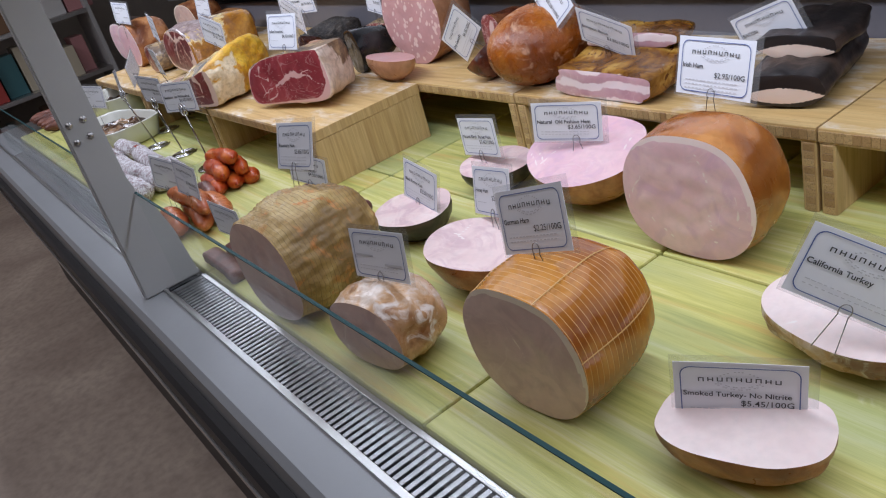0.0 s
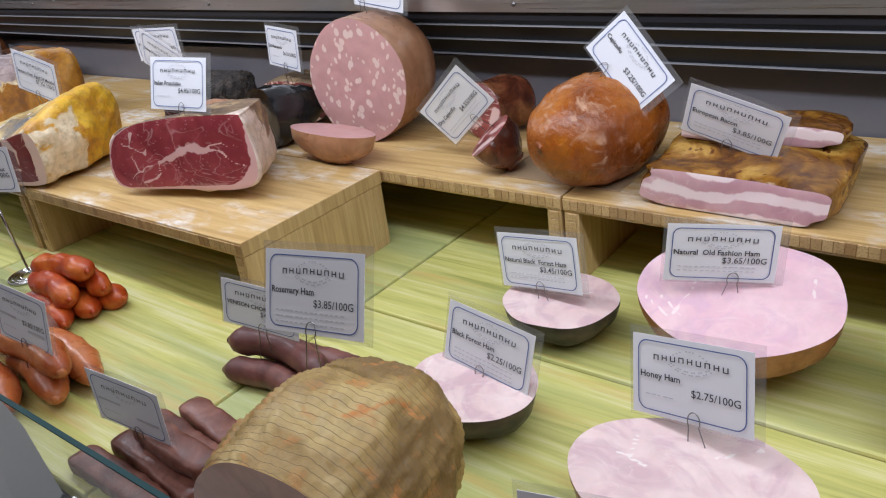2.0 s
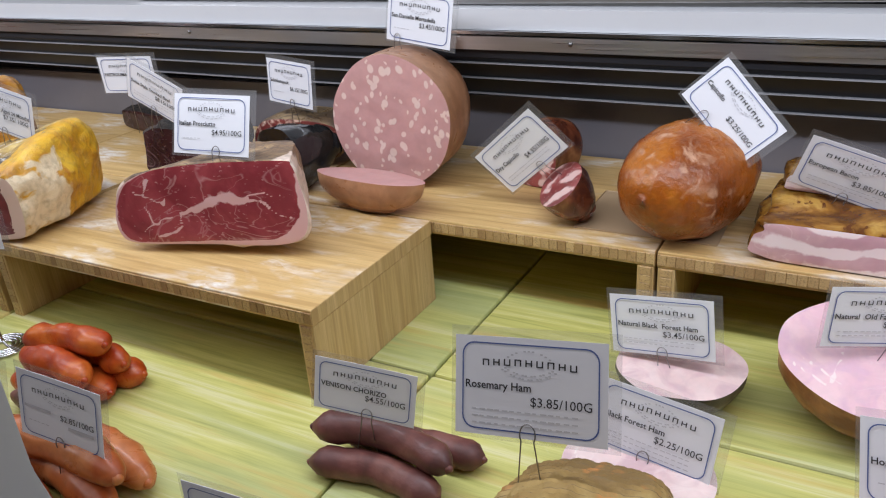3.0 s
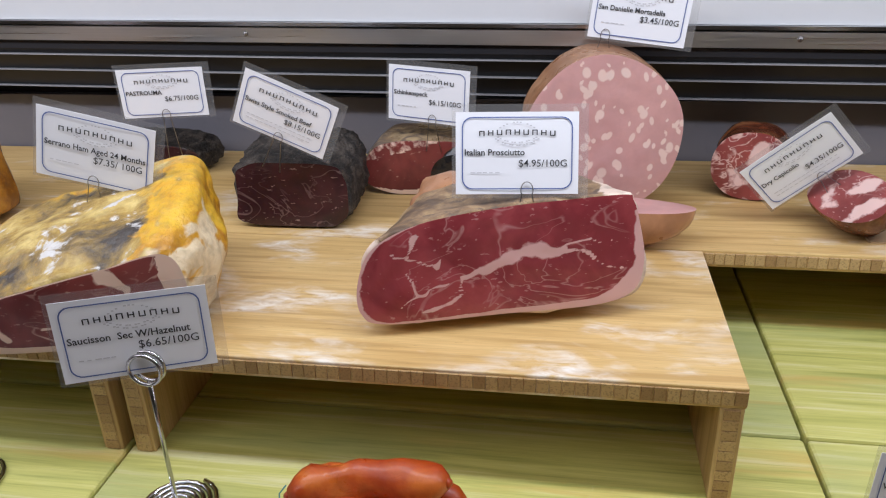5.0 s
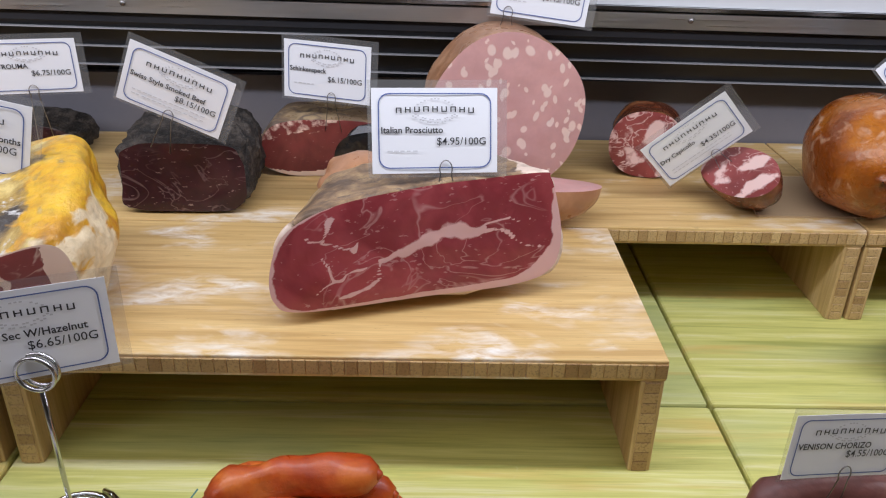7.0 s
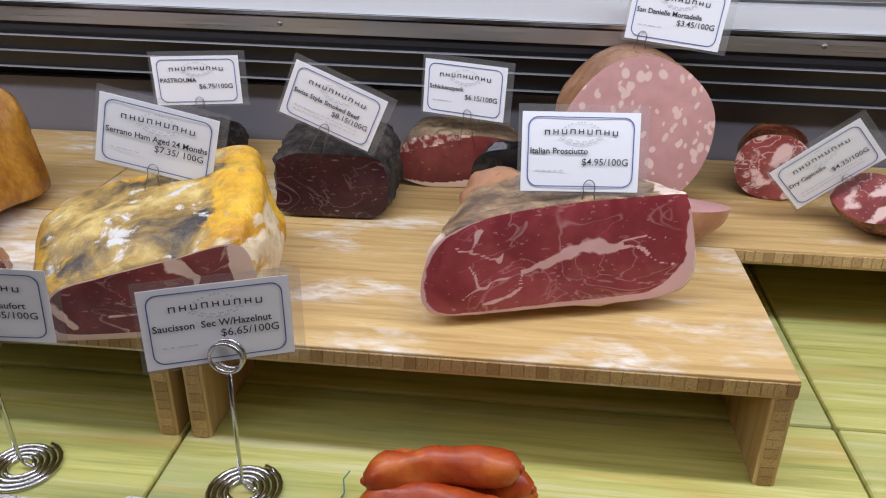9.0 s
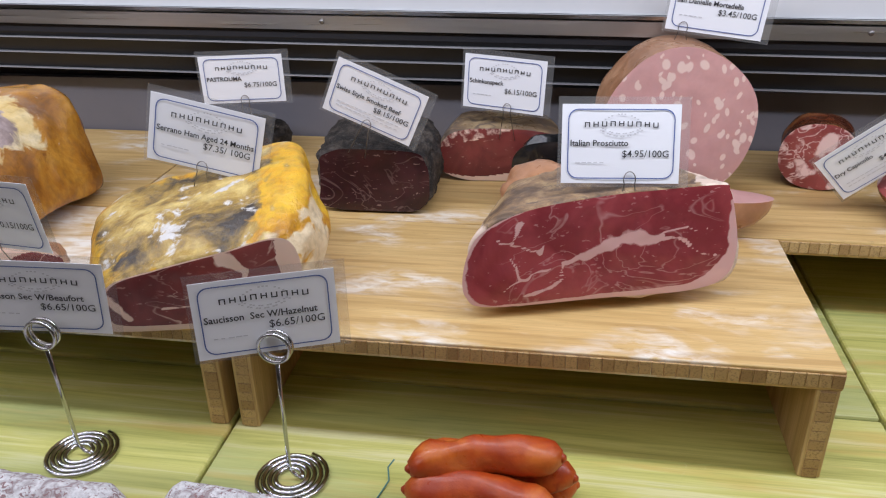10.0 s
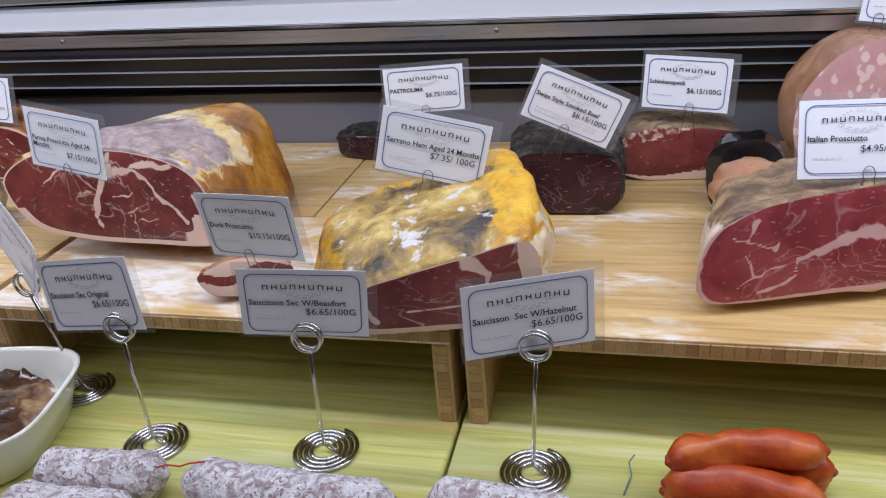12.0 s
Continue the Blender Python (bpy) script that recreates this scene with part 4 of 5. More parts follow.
# ---- whole hams with a cut front ----
def standing_ham(name, label, x, y, w, h, depth, yaw, rind, face, support=DECK, seed=0, fat=None, rim=0.0, belly=0.06, lumps=0.003, net=0, pinch=0.0, shut=0.5, power=2.3, n=72, face_steps=22, lump_scale=14, shift=(0, 0), flat=1.0, tilt=0, category="ham", strands=8, cord=None, cord_r=0.0010, rim_side=None, quilt=0.0):
    root = thing(name, label, category, at=pose(x, y, support + h / 2, tilt, 0, yaw))
    rings = barrel(depth, belly, shut, 24 if not net else net * 2)
    if net:
        rings = [(d, k * (1 - pinch * (i % 2 == 1))) for i, (d, k) in enumerate(rings)]
    skin = meat(root, oval(w / 2, h / 2, power, n, 0.05, seed, flat), rings, rind, face, fat, lumps, lump_scale, seed=seed, rim=rim, rim_side=rim_side, face_steps=face_steps, shift=shift, quilt=quilt)
    if net:
        v = [q.co.copy() for q in skin.data.vertices]
        verts, faces = [], []

        def strand(pts, r, closed):
            k0, m = len(verts), len(pts)
            for i, p in enumerate(pts):
                b, a = pts[(i + 1) % m if closed else min(i + 1, m - 1)], pts[i - 1 if closed else max(i - 1, 0)]
                d = (b - a).normalized()
                up = Vector((p.x, 0, p.z)).normalized()
                s = d.cross(up)
                for c in (s * r, up * r, -s * r):
                    verts.append(p + c)
            for i in range(m if closed else m - 1):
                j = (i + 1) % m
                for c in range(2):
                    faces.append((k0 + i * 3 + c, k0 + i * 3 + c + 1, k0 + j * 3 + c + 1, k0 + j * 3 + c))

        for i in range(1, len(rings) - 2, 2):
            strand(v[i * n:(i + 1) * n], cord_r, True)
        for k in range(strands):
            j = (k * n) // strands + 2
            strand([v[i * n + j % n] for i in range(0, len(rings) - 1, 2)], cord_r * 1.1, False)
        solid("netting", verts, faces, cord or NETTING, root, "elastic roasting net")
    rest(root, support)
    return root


def tan_streaks(px, pz, q, a):
    return max(near_line(px, pz, (-0.02, 0.05), (0.01, -0.01), 0.003, 0.002), near_line(px, pz, (0.01, -0.01), (0.015, -0.06), 0.002, 0.003)) * 0.55


def upper_fat(px, pz):
    """Share of the fat rim: full at the upper right, none below."""
    return max(0.0, min(1.0, (0.6 * px + pz) / 0.07))


standing_ham("german_ham", "glossy orange netted ham with tan cut face", -0.362, 0.614, 0.182, 0.166, 0.161, 6, RIND_ORANGE, HAM_TAN, seed=11, rim=0.10, rim_side=upper_fat, net=20, pinch=0.035, strands=6, cord_r=0.0008, lumps=0.002, shut=0.6, fat=tan_streaks)
standing_ham("rosemary_ham", "large olive-brown herb-crusted ham with net marks", -0.869, 0.523, 0.174, 0.174, 0.199, 8, RIND_HERB, HAM_TAN, seed=12, net=26, pinch=0.026, lumps=0.006, shut=0.45, strands=0, belly=0.10, cord=NET_DARK, cord_r=0.0005, lump_scale=20, n=168, quilt=0.013)
standing_ham("country_ham", "small ham with shiny roasted crust and pinkish cut face", -0.618, 0.545, 0.150, 0.103, 0.113, 10, RIND_CRUST, HAM_TAN, seed=13, lumps=0.006, fat=seam_fat(13, 3), lump_scale=26, shut=0.35)
standing_ham("irish_ham", "big pink ham with orange-brown smoked rind, cut face forward", -0.414, 0.979, 0.209, 0.189, 0.129, 4, RIND_AMBER, HAM_PINK, seed=14, belly=0.03, rim=0.09, rim_side=upper_fat, fat=seam_fat(14, 5, 0.09, 0.0015), shut=0.4)
standing_ham("ham_end", "orange-brown ham end standing on the deck", 0.110, 0.594, 0.160, 0.130, 0.140, 0, RIND_ORANGE, HAM_TAN, seed=15)

r_ = random.Random(5)
BLOBS = [(0.112 * math.sqrt(r_.random()), r_.uniform(0, 6.283), r_.uniform(0.0024, 0.0078), r_.uniform(0.4, 0.9), r_.uniform(0.9, 2.3)) for _ in range(115)]


def fat_cubes(px, pz, q, a):
    best = 0.0
    for rr, an, size, squash, turn in BLOBS:
        dx, dz = px - rr * math.cos(an), pz - rr * math.sin(an)
        if abs(dx) < 0.014 and abs(dz) < 0.014:
            u, w = dx * math.cos(turn) + dz * math.sin(turn), -dx * math.sin(turn) + dz * math.cos(turn)
            best = max(best, 1.0 - 0.5 * math.hypot(u, w / squash) / size)
    return best


standing_ham("mortadella", "thick mortadella roll, pink cut face with white fat cubes", -1.441, 1.272, 0.214, 0.223, 0.125, 6, RIND_TAN, MORTADELLA, TOP, seed=16, fat=fat_cubes, n=168, face_steps=56, belly=0.0, lumps=0.0015, power=2.0, shut=0.8)


def coppa_marble(px, pz, q, a):
    return 0.40 + 0.9 * noise.noise((px * 40, pz * 40, 4.0))


standing_ham("dry_capicollo", "dry cured coppa, marbled red and white cut face", -1.226, 1.345, 0.106, 0.100, 0.102, -14, RIND_COPPA, COPPA_CUT, TOP, seed=17, fat=coppa_marble, belly=-0.10)
half_ham("capicollo_end", "dark red marbled coppa end leaning on its side", -1.128, 1.228, 0.118, 0.076, 0.058, -62, 40, RIND_COPPA, COPPA_CUT, TOP, seed=18, fat=coppa_marble)
tagged(box("paper_sheet", -1.10, -0.90, 1.205, 1.36, TOP + 0.0004, TOP + 0.0012, GREASE_PAPER), "sheet of brown paper under the spiced ham", "paper")
# spice-rubbed round ham: no cut face towards the aisle
root = thing("spiced_ham", "round orange-brown spice-rubbed ham with pale patches", "ham", at=pose(-0.985, 1.141, TOP + 0.09, 0, 0, -18))
k = [(0.13 * (1 - math.cos(math.pi * i / 26)), max(0.015, max(0.0, math.sin(math.pi * i / 26)) ** 0.85)) for i in range(27)]
shape = oval(0.095, 0.086, 2.15, seed=19)
meat(root, shape, k, RIND_SPICE, None, lumps=0.004, seed=19, size=(0.86, 0.90))
rest(root, TOP + 0.0012)


# ---- prosciutto, serrano and the other cured pieces ----
def fat_lines(px, pz, lines):
    """The strongest of several seams: from, to, half widths, strength."""
    x = px + 0.007 * noise.noise((px * 28, pz * 28, 1.0)) + 0.0025 * noise.noise((px * 90, pz * 90, 5.0))
    z = pz + 0.007 * noise.noise((px * 28, pz * 28, 9.0)) + 0.0025 * noise.noise((px * 90, pz * 90, 7.0))
    thick = 1.0 + 0.7 * noise.noise((px * 55, pz * 55, 3.0))
    return max(k * near_line(x, z, a, b, w0 * thick, w1 * thick) for a, b, w0, w1, k in lines)


PROSCIUTTO_SEAMS = [
    ((-0.042, -0.020), (-0.020, -0.010), 0.002, 0.004, 1.0), ((-0.020, -0.010), (0.045, 0.008), 0.0055, 0.0080, 1.0), ((0.045, 0.008), (0.068, 0.006), 0.0075, 0.003, 1.0),
    ((0.062, 0.006), (0.105, -0.006), 0.0016, 0.0010, 0.9), ((0.060, 0.010), (0.145, 0.012), 0.0011, 0.0008, 0.85), ((0.070, 0.004), (0.135, -0.022), 0.0010, 0.0009, 0.85),
    ((-0.042, -0.020), (-0.046, -0.040), 0.0012, 0.0010, 0.9), ((-0.046, -0.040), (-0.085, -0.052), 0.0014, 0.0022, 0.95), ((-0.090, 0.030), (-0.100, 0.008), 0.0022, 0.0016, 0.9),
    ((-0.118, 0.014), (-0.074, -0.006), 0.0022, 0.0012, 0.95), ((-0.074, -0.006), (-0.066, 0.002), 0.0030, 0.0015, 0.9), ((-0.108, -0.012), (-0.092, -0.032), 0.0014, 0.0010, 0.85),
    ((-0.092, -0.032), (-0.058, -0.026), 0.0010, 0.0012, 0.85), ((-0.092, -0.032), (-0.112, -0.050), 0.0010, 0.0008, 0.8),
]


def prosciutto_fat(px, pz, q, a):
    f = fat_lines(px, pz, PROSCIUTTO_SEAMS)
    share = lambda v: max(0.0, min(1.0, v))
    rim = 0.0028 * share((0.045 - pz) / 0.02) + 0.010 * share((-0.018 - pz) / 0.022) * share((px + 0.12) / 0.2) + 0.004 * share((px - 0.10) / 0.04) * share((0.035 - pz) / 0.03)
    return max(f, share(0.5 + (q - 1 + rim / 0.10) * 14) if rim > 0.0005 else 0.0)


root = thing("italian_prosciutto", "boned prosciutto half, dark red cut face with white fat", "prosciutto", at=pose(-1.550, 0.950, TOP + 0.06, -4, 0, 15))
shape = smooth_ring([(-0.156, -0.015), (-0.155, -0.050), (-0.125, -0.064), (0.0, -0.062), (0.105, -0.060), (0.148, -0.046), (0.158, -0.012), (0.150, 0.030), (0.142, 0.052), (0.132, 0.058), (0.06, 0.056), (0.0, 0.053), (-0.085, 0.042), (-0.137, 0.020)], 132)
meat(root, shape, [(0, 1), (0.004, 1.004), (0.03, 0.925), (0.06, 0.845), (0.10, 0.74), (0.14, 0.62), (0.165, 0.47), (0.175, 0.30)], SKIN_PROSCIUTTO, CURED_RED, prosciutto_fat, 0.006, 14, shift=(0.0, 0.36), seed=21, face_steps=60, ground=True, size=(0.96, 1.03), zones=lambda x, d, z: (max(x - 0.118, 0.008 - z, -0.128 - x),))
rest(root, TOP)
bm = bmesh.new()
bmesh.ops.create_icosphere(bm, subdivisions=4, radius=1.0)
for v in bm.verts:
    v.co *= 1 + 0.10 * noise.fractal(v.co * 1.7 + Vector((4, 0, 0)), 0.6, 2, 3)
bmesh.ops.transform(bm, matrix=pose(-0.030, 0.150, 0.010, 0, 0, 20) @ Matrix.Diagonal((0.052, 0.058, 0.040, 1)), verts=bm.verts)
part("shank", bm, RIND_TAN, root, "amber rounded shank behind the cut", smooth=True)["base"] = 0


def serrano_fat(px, pz, q, a):
    f = max(near_line(px, pz, (-0.095, -0.005), (-0.075, -0.03), 0.006, 0.003), near_line(px, pz, (0.030, 0.036), (0.052, 0.020), 0.009, 0.003), near_line(px, pz, (0.052, 0.020), (0.046, -0.02), 0.003, 0.001), 0.85 * near_line(px, pz, (-0.04, -0.02), (0.05, -0.015), 0.0015, 0.0015))
    edge = 0.003 + (0.014 if px > 0.085 else 0) + (0.010 if pz < -0.032 else 0)
    return max(f, 1.0 if q > 1 - edge / 0.08 else 0.0)


root = thing("serrano_ham", "serrano ham with yellow mouldy skin, red cut face", "ham", at=pose(-1.968, 0.845, TOP + 0.05, 0, 0, 14))
shape = smooth_ring([(-0.108, -0.025), (-0.098, -0.044), (0.0, -0.047), (0.085, -0.045), (0.106, -0.03), (0.110, 0.024), (0.092, 0.055), (0.03, 0.042), (-0.04, 0.026), (-0.09, 0.010)], 120)
meat(root, shape, [(0, 1), (0.006, 1.03), (0.03, 1.11), (0.06, 1.20), (0.10, 1.26), (0.15, 1.27), (0.19, 1.19), (0.22, 1.02), (0.24, 0.85), (0.25, 0.5)], SKIN_SERRANO, CURED_DARK, serrano_fat, 0.010, 12, shift=(-0.12, 0.10), seed=22, face_steps=34, ground=True, blend=0.07, zones=lambda x, d, z: (min(z - 0.006 + 0.1 * (x + 0.02), 0.104 - abs(x + 0.032), 0.195 - d), min(x - 0.096, 0.055 - z, 0.09 - d)))
rest(root, TOP)


PARMA_SEAMS = [
    ((-0.160, 0.060), (-0.062, 0.046), 0.004, 0.011, 1.0), ((-0.062, 0.046), (-0.018, 0.026), 0.009, 0.005, 1.0), ((-0.018, 0.026), (0.012, 0.020), 0.004, 0.009, 1.0),
    ((0.012, 0.022), (0.030, 0.026), 0.010, 0.007, 1.0), ((0.024, 0.028), (0.026, 0.060), 0.005, 0.003, 1.0), ((0.030, 0.028), (0.070, 0.034), 0.005, 0.0035, 1.0),
    ((0.070, 0.034), (0.150, 0.038), 0.0035, 0.003, 1.0), ((0.070, 0.030), (0.110, -0.004), 0.0032, 0.0024, 1.0), ((0.110, -0.004), (0.160, -0.036), 0.0024, 0.0036, 1.0),
    ((0.008, 0.016), (-0.008, -0.010), 0.006, 0.004, 1.0), ((-0.008, -0.010), (-0.020, -0.036), 0.0045, 0.004, 1.0), ((-0.020, -0.036), (-0.006, -0.060), 0.003, 0.003, 1.0),
    ((-0.112, 0.010), (-0.060, 0.036), 0.0012, 0.002, 0.9), ((-0.090, 0.020), (-0.094, 0.002), 0.001, 0.001, 0.85), ((0.020, -0.012), (0.060, 0.002), 0.0012, 0.001, 0.85),
    ((0.030, -0.030), (0.070, -0.022), 0.001, 0.001, 0.8), ((0.094, 0.020), (0.130, 0.012), 0.001, 0.001, 0.85), ((0.050, -0.040), (0.110, -0.034), 0.001, 0.001, 0.8),
]


def parma_fat(px, pz, q, a):
    edge = 0.003 + (0.010 if pz < -0.03 else 0) + (0.018 if px > 0.15 and pz < 0.0 else 0)
    return max(fat_lines(px, pz, PARMA_SEAMS), 1.0 if q > 1 - edge / 0.13 else 0.0)


root = thing("parma_prosciutto", "whole golden-skinned prosciutto leg with dark red cut face", "prosciutto", at=pose(-2.490, 1.005, TOP + 0.07, -6, 0, -3))
shape = smooth_ring([(-0.214, 0.010), (-0.165, -0.052), (-0.05, -0.070), (0.10, -0.072), (0.205, -0.070), (0.236, -0.050), (0.190, 0.030), (0.08, 0.060), (-0.05, 0.062), (-0.15, 0.050)], 120)
meat(root, shape, [(0, 0.94), (0.006, 0.96), (0.03, 0.94), (0.06, 0.89), (0.10, 0.81), (0.14, 0.73), (0.18, 0.65), (0.22, 0.57), (0.26, 0.48), (0.28, 0.38), (0.29, 0.22)], SKIN_PARMA, CURED_DARK, parma_fat, 0.008, 9, shift=(0.38, 0.46), seed=23, face_steps=60, ground=True, size=(0.84, 1.05), blend=0.06, zones=lambda x, d, z: (min(z - 0.02, 0.198 - math.hypot(x - 0.04, 1.30 * (d - 0.045))), min(z - 0.03, 0.160 - math.hypot(x - 0.04, 1.40 * (d - 0.045)))))
rest(root, TOP)

root = thing("duck_prosciutto", "small cured duck breast piece with pale fat", "prosciutto", at=pose(-2.235, 0.905, TOP + 0.03, -12, 0, 24))
meat(root, oval(0.058, 0.024, 2.3, 64, 0.12, seed=24), dome(0.10, 0.3, 10), RIND_TAN, CURED_DARK, lambda px, pz, q, a: 1.0 if abs(pz - 0.004 - 0.006 * math.sin(px * 70)) > 0.006 else 0.0, 0.005, 30, seed=24)
rest(root, TOP)


def beef_slab(name, label, x, y, w, h, d, yaw, seed, support=TOP):
    root = thing(name, label, "smoked beef", at=pose(x, y, support + h / 2, -6, 0, yaw))
    meat(root, oval(w / 2, h / 2, 4.6, 96, 0.10, seed), [(0, 1), (0.003, 1.015)] + [(d * u / 24, 1.02 + 0.05 * math.sin(math.pi * u / 24) - 0.4 * max(0, u / 24 - 0.75) ** 1.3 * 4) for u in range(1, 25)], BEEF_SKIN, BEEF_DARK, None, 0.0065, 42, shift=(0, 0.22), seed=seed)
    rest(root, support)


beef_slab("smoked_beef", "dark dry-skinned block of smoked beef", -1.862, 1.188, 0.160, 0.090, 0.145, 2, 31)
beef_slab("pastrouma", "small dark reddish spiced beef piece", -2.200, 1.415, 0.21, 0.043, 0.08, -12, 32)


def speck_fat(px, pz, q, a):
    return 1.0 if pz < -0.031 + 0.004 * math.sin(px * 40) else 0.47 if pz > 0.018 + 0.25 * (px + 0.06) and px < 0.03 else 0.0


root = thing("schinkenspeck", "wedge of dark red cured ham with white fat edge", "cured ham", at=pose(-1.695, 1.332, TOP + 0.04, -4, 0, 4))
meat(root, oval(0.098, 0.042, 2.8, 84, 0.1, 33), [(0, 1), (0.01, 1.02), (0.05, 0.98), (0.09, 0.85), (0.115, 0.55)], RIND_FAT, CURED_DARK, speck_fat, 0.005, 18, shift=(0.0, 0.18), seed=33)
rest(root, TOP)

root = thing("wrapped_meat_end", "meat end wrapped in shiny black plastic", "cured meat", at=pose(-1.615, 1.185, TOP + 0.05, 0, 0, -10))
meat(root, oval(0.052, 0.058, 2.4, 48, 0.1, 34), dome(0.13, 0.3, 10), WRAP, WRAP, None, 0.005, 30, seed=34, face_name="wrapped_front", rind_name="wrapping")
rest(root, TOP)


# bacon: slabs with bands of fat
def bands(px, pz, q, a):
    return 0.44 + 0.30 * math.sin(pz * 215 + 3.2 * noise.noise((px * 11, pz * 14, 1.0)) + 1.4) + 0.5 * noise.noise((px * 30, pz * 70, 2.0))


def fat_lens(px, pz, q, a):
    return 1.0 if abs(pz + 0.008) < 0.012 * (1 - (px / 0.062) ** 2) else 0.0


def bacon_slab(name, label, x, y, w, h, d, yaw, rind, seed, support, tilt=-4, rise=0.06, face=None, power=4.5, fat=bands):
    root = thing(name, label, "bacon", at=pose(x, y, support + h / 2, tilt, 0, yaw))
    meat(root, oval(w / 2, h / 2, power, 96, 0.16, seed), [(0, 1), (0.006, 1.02), (d * 0.15, 1.03), (d * 0.3, 1.04), (d * 0.5, 1.03), (d * 0.7, 1.01), (d * 0.92, 0.94), (d, 0.78)], rind, face or BACON_CUT, fat, 0.009, 17, shift=(0.02, rise), seed=seed, ground=True)
    rest(root, support)
    return root


bacon_slab("european_bacon", "thick slab of smoked bacon with golden rind", -0.742, 1.178, 0.232, 0.050, 0.165, -2, BACON_RIND, 41, TOP, 0, 0.16)
bacon_slab("bacon_piece", "small cut piece of bacon on the slab", -0.735, 1.262, 0.19, 0.026, 0.07, 4, BACON_RIND, 42, TOP + 0.066, 0)
bacon_slab("black_bacon", "slab of black-rinded bacon with pale fat edge", -0.410, 1.212, 0.128, 0.052, 0.22, 12, RIND_BLACK, 43, TOP, 0, 0.06, BLACK_BACON_CUT, 2.3, fat_lens)
bacon_slab("black_bacon_piece", "black-rinded bacon piece lying on the slab", -0.425, 1.275, 0.125, 0.036, 0.15, 6, RIND_BLACK, 44, TOP + 0.050, 0, 0.05, BLACK_BACON_CUT, 2.3, fat_lens)


# ---- sausages ----
def sausage(name, label, p, q, r, bend, mat, group, seed=0, taper=0.55, sides=14, wobble=0.12, nib=True, pitch=60):
    p, q = Vector(p), Vector(q)
    d = q - p
    side = Vector((-d.y, d.x, 0)).normalized()
    n = 18
    pts, radii = [], []
    for i in range(n + 1):
        s = i / n
        pts.append(p + d * s + side * bend * math.sin(math.pi * s))
        e = min(s, 1 - s) * 2
        radii.append(r * (0.30 + 0.70 * min(1, (e / taper)) ** 0.55) * (1 + 0.05 * noise.noise((s * 5, seed, 0))))
    ob = tube(name, pts, radii, mat, sides=sides, wobble=wobble, seed=seed * 3.3, pitch=pitch)
    if nib:
        u = d.normalized()
        for e, w in ((p, -u), (q, u)):
            tube("tied_tip", [e - w * 0.002, e + w * 0.0015, e + w * 0.004], [r * 0.32, r * 0.22, r * 0.10], mat, ob)
    return tagged(ob, label, "sausage", group)


rr = random.Random(8)
for i, (a, b, bend) in enumerate((
    ((-1.750, 0.715, 0.819), (-1.585, 0.700, 0.819), 0.012), ((-1.745, 0.755, 0.819), (-1.580, 0.745, 0.819), 0.010), ((-1.735, 0.795, 0.819), (-1.572, 0.795, 0.819), -0.008),
    ((-1.745, 0.735, 0.848), (-1.590, 0.722, 0.850), 0.008), ((-1.740, 0.772, 0.848), (-1.575, 0.772, 0.848), 0.012), ((-1.742, 0.742, 0.868), (-1.588, 0.762, 0.881), 0.012))):
    a, b = (a[0] + 0.016, *a[1:]), (b[0] + 0.006, *b[1:])
    sausage("chorizo", "short red chorizo sausage stacked in a pile", a, b, 0.0195, bend, SAUSAGE_RED, "red chorizo pile", i, taper=0.30, wobble=0.40, sides=24, pitch=30)
for i, (a, b, bend) in enumerate((
    ((-1.600, 0.560, 0.8245), (-1.430, 0.540, 0.8245), 0.014), ((-1.590, 0.610, 0.8245), (-1.385, 0.585, 0.8245), 0.016), ((-1.580, 0.655, 0.8245), (-1.380, 0.635, 0.8245), 0.012), ((-1.590, 0.590, 0.864), (-1.375, 0.600, 0.860), 0.020))):
    sausage("smoked_sausage", "plump orange smoked sausage stacked on the deck", a, b, 0.0240, bend, SAUSAGE_ORANGE, "orange sausages", 10 + i, wobble=0.10, sides=20)
for i, (a, b, bend) in enumerate((((-1.700, 0.690, 0.818), (-1.560, 0.668, 0.818), 0.01), ((-1.690, 0.640, 0.818), (-1.61, 0.62, 0.818), 0.008))):
    sausage("dark_red_sausage", "dark red sausage lying behind the orange ones", a, b, 0.017, bend, SAUSAGE_STICK, "dark red sausages", 20 + i)
for i, (a, b, bend) in enumerate((
    ((-1.243, 0.742, 0.818), (-1.082, 0.745, 0.818), 0.018), ((-1.235, 0.800, 0.818), (-1.066, 0.822, 0.818), 0.006), ((-1.252, 0.766, 0.847), (-1.076, 0.764, 0.847), 0.022))):
    sausage("venison_chorizo", "dark brown curved venison chorizo sausage", a, b, 0.0180, bend, SAUSAGE_DARK, "venison chorizo", 30 + i, taper=0.2, wobble=0.12, sides=20)


